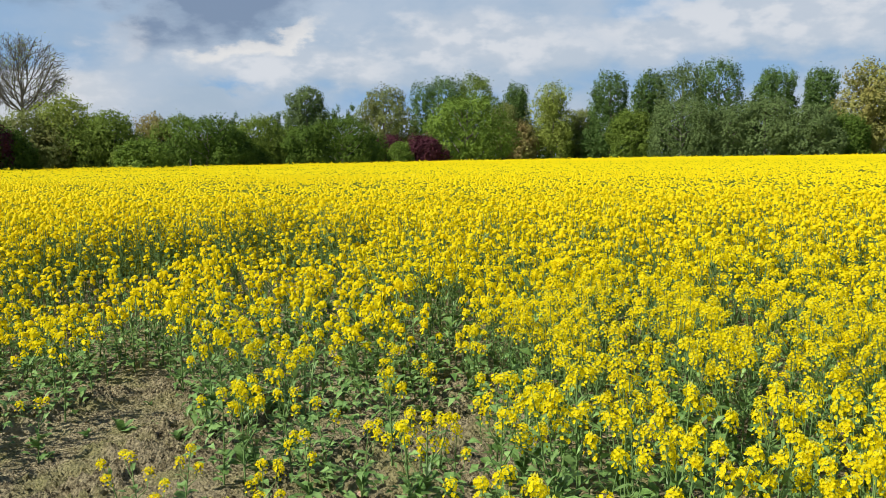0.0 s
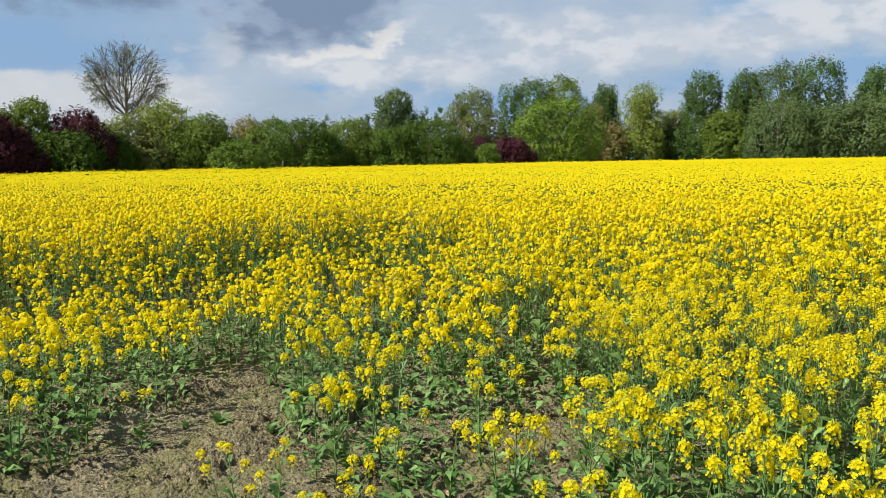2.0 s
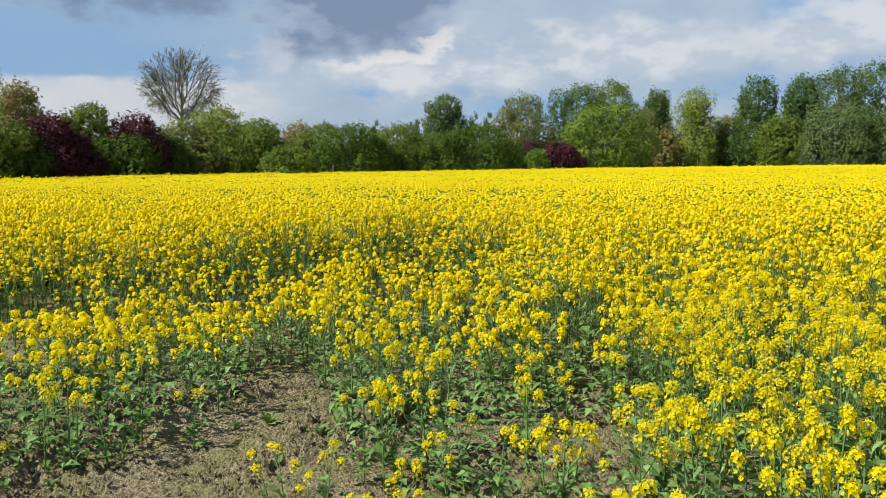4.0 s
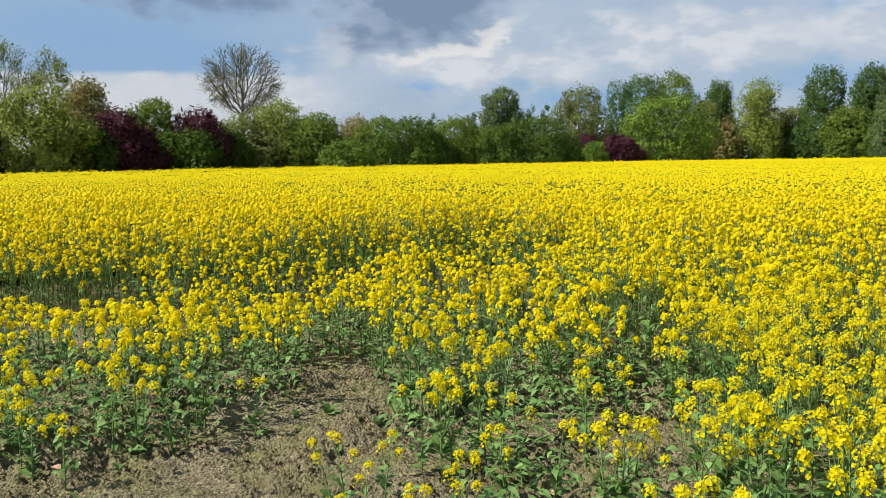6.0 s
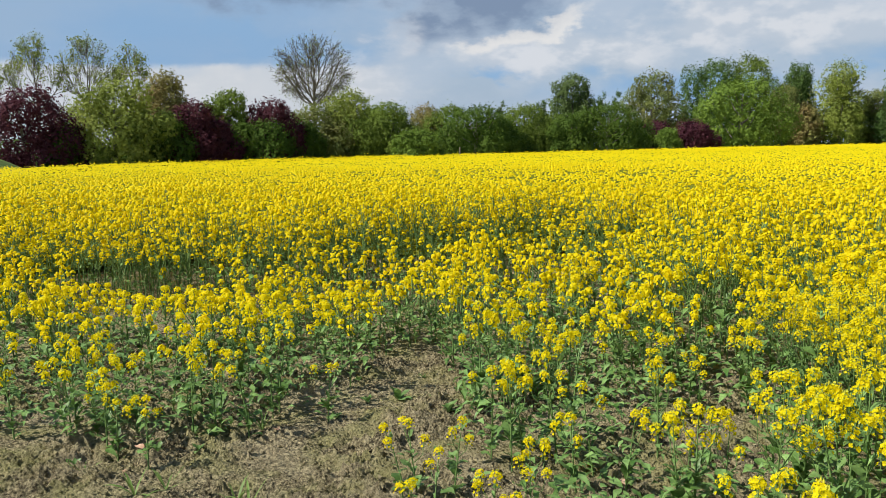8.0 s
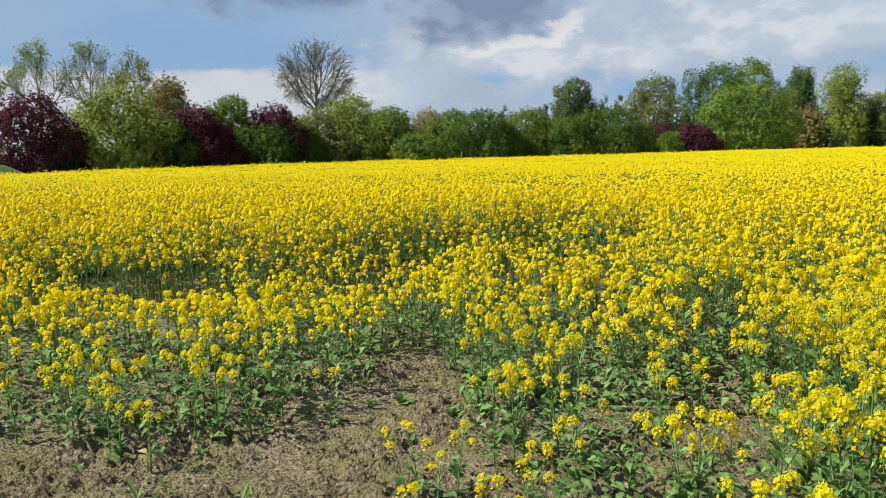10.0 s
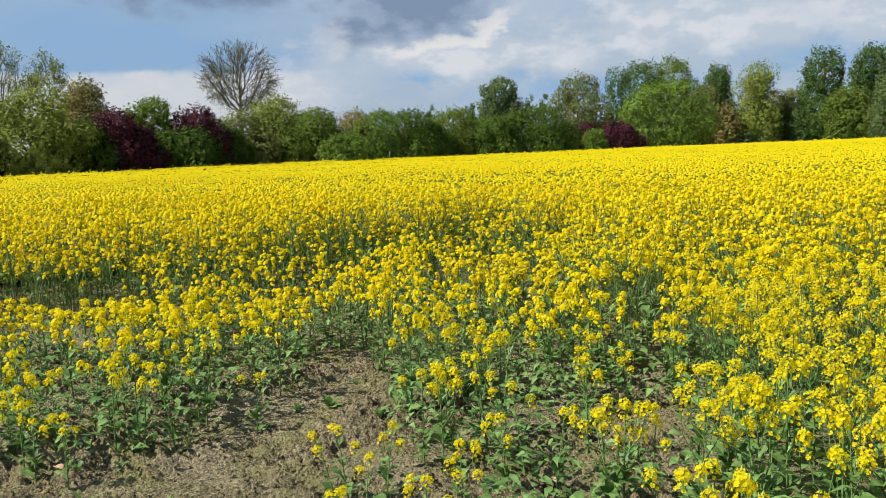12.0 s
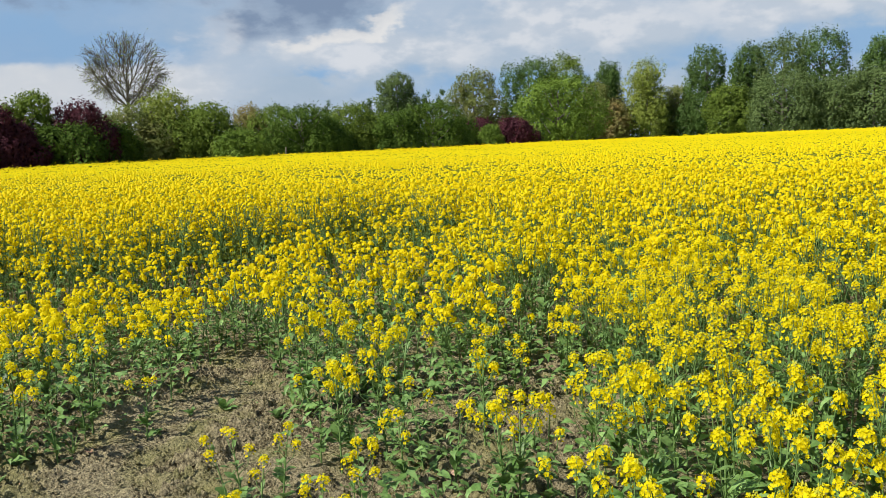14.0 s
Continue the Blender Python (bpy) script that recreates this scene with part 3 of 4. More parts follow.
fine_low = [flat_plant(pr, 0.5, 3 + k % 3, 14, 1, True) for k in range(4)]
fine_tall = [flat_plant(pr, 1.0, 7 + k % 2, 10, 1) for k in range(4)]
sow("rapeseed_crop", px[order[NEAR_PLANTS:]], py[order[NEAR_PLANTS:]], fine_low, fine_tall, "dense yellow rapeseed crop at the front of the field")
crude_low = [flat_plant(pr, 0.5, 5 + k % 2, 9, 2, True) for k in range(5)]
crude_tall = [flat_plant(pr, 1.0, 9 + k % 3, 4, 2) for k in range(6)]


def leaf_layer(x0, x1, y0, y1, per_m2, seed):
    """The broad leaves low down between the stems, which shade the soil."""
    r = np.random.default_rng(seed)
    x, y = strew(x0, x1, y0, y1, 0.05, lambda a, b: per_m2 * smooth(crop_density(a, b), 2.0, 6.5) * (0.75 + 0.35 * poor(a, b)) * (0.12 + 0.88 * smooth(np.hypot(a, b), 10, 4.5)), seed)
    ok = in_sector(x, y) & (np.hypot(x, y) < 14)
    x, y = x[ok], y[ok]
    blades = []
    for k in range(12):
        bl = leaf_blade(r.uniform(0.08, 0.145), r.uniform(0.038, 0.066), r.uniform(0.3, 1.3), r, 4, 0, 0.3, True)
        rise = r.uniform(-0.1, 0.8)
        blades.append(turned(bl, [(math.cos(rise), 0, -math.sin(rise)), (0, 1, 0), (math.sin(rise), 0, math.cos(rise))]))
    h = crop_height(x, y)
    z = h * r.uniform(0.04, 0.58, len(x))
    size = np.clip(0.45 + 0.6 * h, 0.6, 1.1) * r.uniform(0.7, 1.15, len(x))
    arrays = scatter(blades, r.integers(0, 12, len(x)), np.stack((x, y, z), 1), r.uniform(0, 6.28, len(x)), size)
    ob = new("rapeseed_leaves", mesh_np("rapeseed_leaves", arrays[0], arrays[1], [LEAF]))
    tagged(ob, "grey-green rapeseed leaves between the stems", "crop", kind="stuff")


def bearing(x, y):
    return np.degrees(np.arctan2(-x, y))


def in_sector(x, y):
    b = bearing(x, y)
    return (b > -33) & (b < 52)


leaf_layer(-11.5, 9.0, 2.2, 14.0, 330, 57)
ax, ay = strew(-14, 11, 4.0, 14.4, 0.17, crop_density, 52, 0, 14.2)
front = (ay < 6.8) & (ax > -5.5) & (ax < 4.0)
ok = ~front & in_sector(ax, ay)
sow("rapeseed_crop", ax[ok], ay[ok], crude_low, crude_tall, "dense yellow rapeseed crop with green stems")


def dome_kinds(count, radius, sides, rings, seed, second=False):
    """Flower heads far off: uneven domes, some with a smaller one at the side."""
    r = np.random.default_rng(seed)
    out = []
    for _ in range(count):
        bits = [turned(blossom_dome(r, radius, sides, rings, 0), np.diag((1, 1, r.uniform(0.6, 0.95))))]
        if second:
            bits.append(turned(blossom_dome(r, radius * 0.6, 4, 1, 0), np.eye(3), (1.3 * radius * r.normal(), 1.3 * radius * r.normal(), -radius * r.uniform(0.5, 2.2))))
        out.append(join(bits))
    return out


def far_crop(lo, hi, step, per_m2, kinds, seed, drop, thin=0.0):
    r = np.random.default_rng(seed)
    x, y = strew(-hi, hi * 0.75, 0, hi, step, lambda a, b: per_m2 * (0.55 + 0.45 * smooth(waves(np.stack((a, b), 1), 1.4, seed, 2), -0.6, 0.2)), seed, lo, hi)
    ok = in_sector(x, y) & (edge_of_field(x, y) > 0.8) & (r.uniform(size=len(x)) > thin * (1 - smooth(crop_density(x, y), 6, 14) * (1 - poor(x, y))))
    x, y = x[ok], y[ok]
    z = crop_height(x, y) - np.abs(r.normal(size=len(x))) * drop + np.where(r.uniform(size=len(x)) < 0.05, r.uniform(0.04, 0.15, len(x)), 0)
    arrays = scatter(kinds, r.integers(0, len(kinds), len(x)), np.stack((x, y, z), 1), r.uniform(0, 6.28, len(x)), r.uniform(0.7, 1.2, len(x)))
    ob = new("rapeseed_blossom", mesh_np("rapeseed_blossom", arrays[0], arrays[1], [PETAL]))
    tagged(ob, "bright yellow rapeseed blossom covering the field", "crop", kind="stuff")


far_crop(8.5, 13.8, 0.10, 60, dome_kinds(12, 0.024, 5, 2, 60), 70, 0.10, 1.0)
far_crop(13.6, 22, 0.09, 98, dome_kinds(12, 0.027, 5, 2, 61), 71, 0.09)
far_crop(22, 38, 0.12, 50, dome_kinds(10, 0.035, 6, 1, 62), 72, 0.09)
far_crop(38, 64, 0.17, 22, dome_kinds(10, 0.046, 4, 1, 63), 73, 0.07)
far_crop(64, 112, 0.32, 9, dome_kinds(10, 0.085, 5, 1, 64), 74, 0.06)

# leafy layer below the blossom, over the whole field
rr = np.concatenate((np.arange(13.0, 40, 0.5), np.arange(40, 111, 1.5)))
aa = np.radians(np.linspace(-80, 80, 300))
A, R = np.meshgrid(aa, rr)
xs, ys = -(R * np.sin(A)).ravel(), (R * np.cos(A)).ravel()
zs = crop_height(xs, ys) * 0.74 + 0.05 * waves(np.stack((xs, ys), 1), 0.9, 81, 2) - 0.75 * smooth(R.ravel(), 14.3, 13.0)
e = edge_of_field(xs, ys)
na = len(aa)
a = (np.arange(len(rr) - 1)[:, None] * na + np.arange(na - 1)[None, :]).ravel()
q = np.stack((a, a + 1, a + na + 1, a + na), 1)
q = q[(e[q] > 0.5).all(1)]
canopy = new("rapeseed_foliage", mesh_np("rapeseed_foliage", np.stack((xs, ys, zs), 1), q, [UNDER], None, True))
tagged(canopy, "green leafy layer of the rapeseed crop", "crop", kind="stuff")


# ---- trees ----
def leaf_cloud(r, lobes, count, size, seed, gaps=0.0, cluster=4, slim=0.6, deep=0.2):
    """Small leaves in clusters on the outer shells of overlapping lobes (centre and three radii), with gaps and an uneven outline."""
    L = np.asarray(lobes, float)
    area = L[:, 3] * L[:, 5] + L[:, 4] * L[:, 5] + L[:, 3] * L[:, 4]
    many = count * 3
    pick = r.choice(len(L), many, p=area / area.sum())
    d = r.normal(size=(many, 3))
    d /= np.linalg.norm(d, axis=1)[:, None]
    rad = 1.02 - np.abs(r.normal(size=many)) * deep * 0.8
    rad *= 1 + 0.16 * waves(d * 2.0 + pick[:, None] * 3.1, 1.6, seed, 3)
    p = L[pick, :3] + d * L[pick, 3:] * rad[:, None]
    keep = (waves(p, 1.1 + 0.25 * L[:, 5].max(), seed + 1, 2) > gaps - 1.25) & (p[:, 2] > 0.05)
    for j in range(len(L)):
        keep &= (((p - L[j, :3]) / L[j, 3:]) ** 2).sum(1) > (0.0 if gaps > 0.45 else 0.50)
    p, d = p[keep][:count], d[keep][:count]
    shoot = d * 0.7 + r.normal(size=d.shape) * 0.45 + (0, 0, 0.75)
    along = np.tile(np.linspace(-1.4, 1.5, cluster), len(p))[:, None] * size
    p = np.repeat(p, cluster, 0) + np.repeat(shoot, cluster, 0) * along + r.normal(size=(len(p) * cluster, 3)) * size * 0.55
    d = np.repeat(d, cluster, 0)
    nrm = d * 1.0 + r.normal(size=d.shape) * 0.45 + (0, 0, 0.25)
    nrm /= np.linalg.norm(nrm, axis=1)[:, None]
    t = np.cross(nrm, r.normal(size=nrm.shape))
    t /= np.linalg.norm(t, axis=1)[:, None] + 1e-9
    b = np.cross(nrm, t)
    s = (size * r.uniform(0.6, 1.3, len(p)))[:, None]
    V = np.stack((p - t * s, p + b * s * slim + t * s * 0.3, p + t * s * 0.7 - b * s * slim), 1).reshape(-1, 3)
    F = np.arange(len(p) * 3).reshape(-1, 3)
    return V, F, np.zeros(len(F), int)


def limbs(r, h, spread_r, trunk_r, count, start=0.15, up=0.75):
    """A tapered trunk with limbs that run out into the crown."""
    out = [tube([(0, 0, -0.1), (r.normal() * 0.05, r.normal() * 0.05, h * 0.35), (r.normal() * 0.12, r.normal() * 0.12, h * 0.85)], [trunk_r, trunk_r * 0.75, trunk_r * 0.2], 6)]
    for k in range(count):
        f = start + (0.75 - start) * k / count
        az = k * 2.4 + r.uniform(-0.4, 0.4)
        L = spread_r * r.uniform(0.7, 1.0)
        p0 = np.array((0, 0, h * f))
        p1 = p0 + (0.45 * L * math.cos(az), 0.45 * L * math.sin(az), 0.35 * L * up)
        p2 = p0 + (L * math.cos(az), L * math.sin(az), L * up * 1.1)
        out.append(tube([p0, p1, p2], [trunk_r * 0.45, trunk_r * 0.3, trunk_r * 0.1], 4))
    return join(out)


def crown_lobes(r, h, w, base, count, narrow=False):
    """Overlapping lobes that fill a crown of height h and half width w from base up."""
    out = []
    for k in range(count):
        f = (k + r.uniform(0.1, 0.9)) / count
        z = base + (h - base) * (0.12 + 0.76 * f)
        prof = math.sin(math.pi * min(0.97, 0.12 + 0.80 * f)) ** 0.6 if not narrow else (0.92 - 0.28 * f * f)
        az = k * 2.4 + r.uniform(-0.6, 0.6)
        inner = k % 3 == 0
        off = w * prof * (r.uniform(0.1, 0.4) if inner else r.uniform(0.5, 0.78))
        size = w * (r.uniform(0.45, 0.6) if inner else r.uniform(0.26, 0.42)) * (0.55 + 0.45 * prof)
        tall = r.uniform(1.25, 1.9) if narrow else r.uniform(0.75, 1.1)
        if narrow:
            size *= 0.95
        z = min(z, h - size * tall * r.uniform(0.75, 1.0))
        out.append((off * math.cos(az), off * math.sin(az), max(z, size * 0.5), size, size, size * tall))
    return out


def leafy(name, x, y, h, w, mat, label, category, seed, base=0.0, leaf=0.095, amount=1.0, gaps=0.25, lobes=28, narrow=False, bark=None, slim=0.6, group=""):
    r = np.random.default_rng(seed)
    root = thing(name, x, y, 0, label, category, group)
    part("trunk", limbs(r, h, w * 0.8, 0.035 * h ** 0.8 + 0.02, 9, 0.12 if base < 1 else 0.25), [bark or BARK], root)
    L = crown_lobes(r, h, w * 1.22, base, lobes, narrow=narrow)
    leaf = leaf * 0.74
    count = int(amount * 3.0 * sum(a[3] * a[5] for a in L) / (leaf * leaf))
    if count > 3100:
        leaf, count = leaf * min(1.42, math.sqrt(count / 3100)), 3100
    part("crown", leaf_cloud(r, L, count, leaf, seed, gaps, 5, slim), [mat], root)
    return root


def bare_tree(name, x, y, h, fork, w, label, seed, twigs, leaves=0, leaf_mat=None, upright=0.3, leaf=0.10, fan=False):
    """A tree whose branching shows: limbs split five times into fine twigs, with a few young leaves."""
    r = np.random.default_rng(seed)
    root = thing(name, x, y, 0, label, "tree")
    tubes, tips = [], []
    centre, radii = np.array((0, 0, fork + (h - fork) * 0.52)), np.array((w, w, (h - fork) * 0.52))

    def grow(p, d, length, rad, level):
        q = p + d * length * 0.5 + r.normal(size=3) * 0.03 * length
        e = q + (d + r.normal(size=3) * 0.12 + (0, 0, 0.10)) * length * 0.5
        over = np.linalg.norm((e - centre) / radii)
        if over > 1.05 and level > 1:
            e = q + (e - q) * 0.45
        rad = max(rad, 0.009)
        tubes.append(tube([p, q, e], [rad, rad * 0.8, rad * 0.6], 5 if level < 2 else 3) if level < 4 else tube([p, e], [rad, rad * 0.6], 3))
        if level == 5 or (over > 1.15 and level > 2):
            tips.append(e)
            return
        for k in range(twigs[level]):
            f = 1.0 if k == 0 else r.uniform(0.35, 1.0)
            s = p + (q - p) * min(1, 2 * f) + (e - q) * max(0, 2 * f - 1)
            side = r.normal(size=3)
            side -= d * side.dot(d)
            side /= np.linalg.norm(side)
            a = r.uniform(0.1, 0.3) if k == 0 else r.uniform(0.45, 0.85)
            nd = d * math.cos(a) + side * math.sin(a) + np.array((0, 0, upright * 0.3))
            nd /= np.linalg.norm(nd)
            grow(s, nd, length * r.uniform(0.56, 0.76), rad * (0.68 if k == 0 else 0.55), level + 1)

    tr = 0.0105 * h
    tubes.append(tube([(0, 0, -0.1), (0.05, 0, fork * 0.5), (0, 0.03, fork)], [tr * 1.3, tr * 1.05, tr], 7))
    tubes.append(tube([(0, 0.03, fork), (0, 0.05, fork + 0.2 * (h - fork)), (0.04, 0.02, fork + 0.42 * (h - fork))], [tr, tr * 0.7, tr * 0.35], 6))
    first = (h - fork) * 0.36
    def shoot(p, e, rad, sag):
        """A gently curved shoot from p to e; gives back its course."""
        q = (p + e) / 2 + np.array((0, 0, sag)) + r.normal(size=3) * 0.03 * np.linalg.norm(e - p)
        tubes.append(tube([p, q, e], [rad, rad * 0.75, rad * 0.45], 4 if rad > 0.03 else 3))
        return lambda f: (1 - f) ** 2 * p + 2 * f * (1 - f) * (2 * q - (p + e) / 2) + f * f * e

    if fan:
        low = np.array((0, 0.03, fork))
        for k in range(20):
            polar, az = 0.12 + 2.1 * ((k + 0.5) / 20) ** 0.8, k * 2.4 + r.uniform(-0.2, 0.2)
            aim = np.array((math.sin(polar) * math.cos(az), math.sin(polar) * math.sin(az), math.cos(polar)))
            start = low + (0, 0, 0.50 * (h - fork) * max(0, 1 - polar / 1.5) ** 1.3)
            c1 = shoot(start, centre + aim * radii * 0.72, tr * 0.5, -0.16 * w)
            for j in range(7):
                a2 = aim + r.normal(size=3) * 0.36
                a2 /= np.linalg.norm(a2)
                f = r.uniform(0.25, 0.98)
                c2 = shoot(c1(f), centre + a2 * radii * r.uniform(0.80, 0.95), tr * 0.22, -0.03 * w)
                for i in range(7):
                    s0 = c2(r.uniform(0.25, 1.0))
                    a3 = (s0 - centre) / radii
                    a3 = a3 / np.linalg.norm(a3) * 0.8 + r.normal(size=3) * 0.5 + (0, 0, 0.15)
                    e3 = s0 + a3 / np.linalg.norm(a3) * w * r.uniform(0.14, 0.26)
                    if np.linalg.norm((e3 - centre) / radii) > 1.07:
                        e3 = s0 + (e3 - s0) * 0.5
                    tubes.append(tube([s0, e3], [0.014, 0.009], 3))
                    for _ in range(3):
                        s4 = s0 + (e3 - s0) * r.uniform(0.3, 1.0)
                        e4 = s4 + (a3 / np.linalg.norm(a3) * 0.7 + r.normal(size=3) * 0.5) * w * 0.08
                        tubes.append(tube([s4, e4], [0.009, 0.006], 3))
                        tips.append(e4)
    for k in range(0 if fan else twigs[0]):
        az = k * 2.4 + r.uniform(-0.3, 0.3)
        f = k / (twigs[0] - 1)
        a = 1.30 - 1.15 * f + r.uniform(-0.1, 0.1)
        d = np.array((math.sin(a) * math.cos(az), math.sin(a) * math.sin(az), math.cos(a)))
        grow(np.array((0, 0.03, fork + 0.34 * f * (h - fork))), d, first * r.uniform(0.9, 1.1) * (1 - 0.15 * f), tr * (0.55 - 0.15 * f), 1)
    part("trunk", join(tubes), [TWIG], root)
    if leaves:
        t = np.array(tips)[r.integers(0, len(tips), leaves)] + r.normal(size=(leaves, 3)) * 0.12
        s = leaf * r.uniform(0.6, 1.2, (leaves, 1))
        u = r.normal(size=(leaves, 3))
        u /= np.linalg.norm(u, axis=1)[:, None]
        v = np.cross(u, r.normal(size=(leaves, 3)))
        v /= np.linalg.norm(v, axis=1)[:, None]
        V = np.stack((t - u * s, t + v * s * 0.6, t + u * s, t - v * s * 0.6), 1).reshape(-1, 3)
        k = np.arange(leaves)[:, None] * 4
        F = np.concatenate((k + (0, 1, 2), k + (0, 2, 3)), 1).reshape(-1, 3)
        part("crown", (V, F, np.zeros(len(F), int)), [leaf_mat], root, "sparse young leaves on thin twigs")
    return root

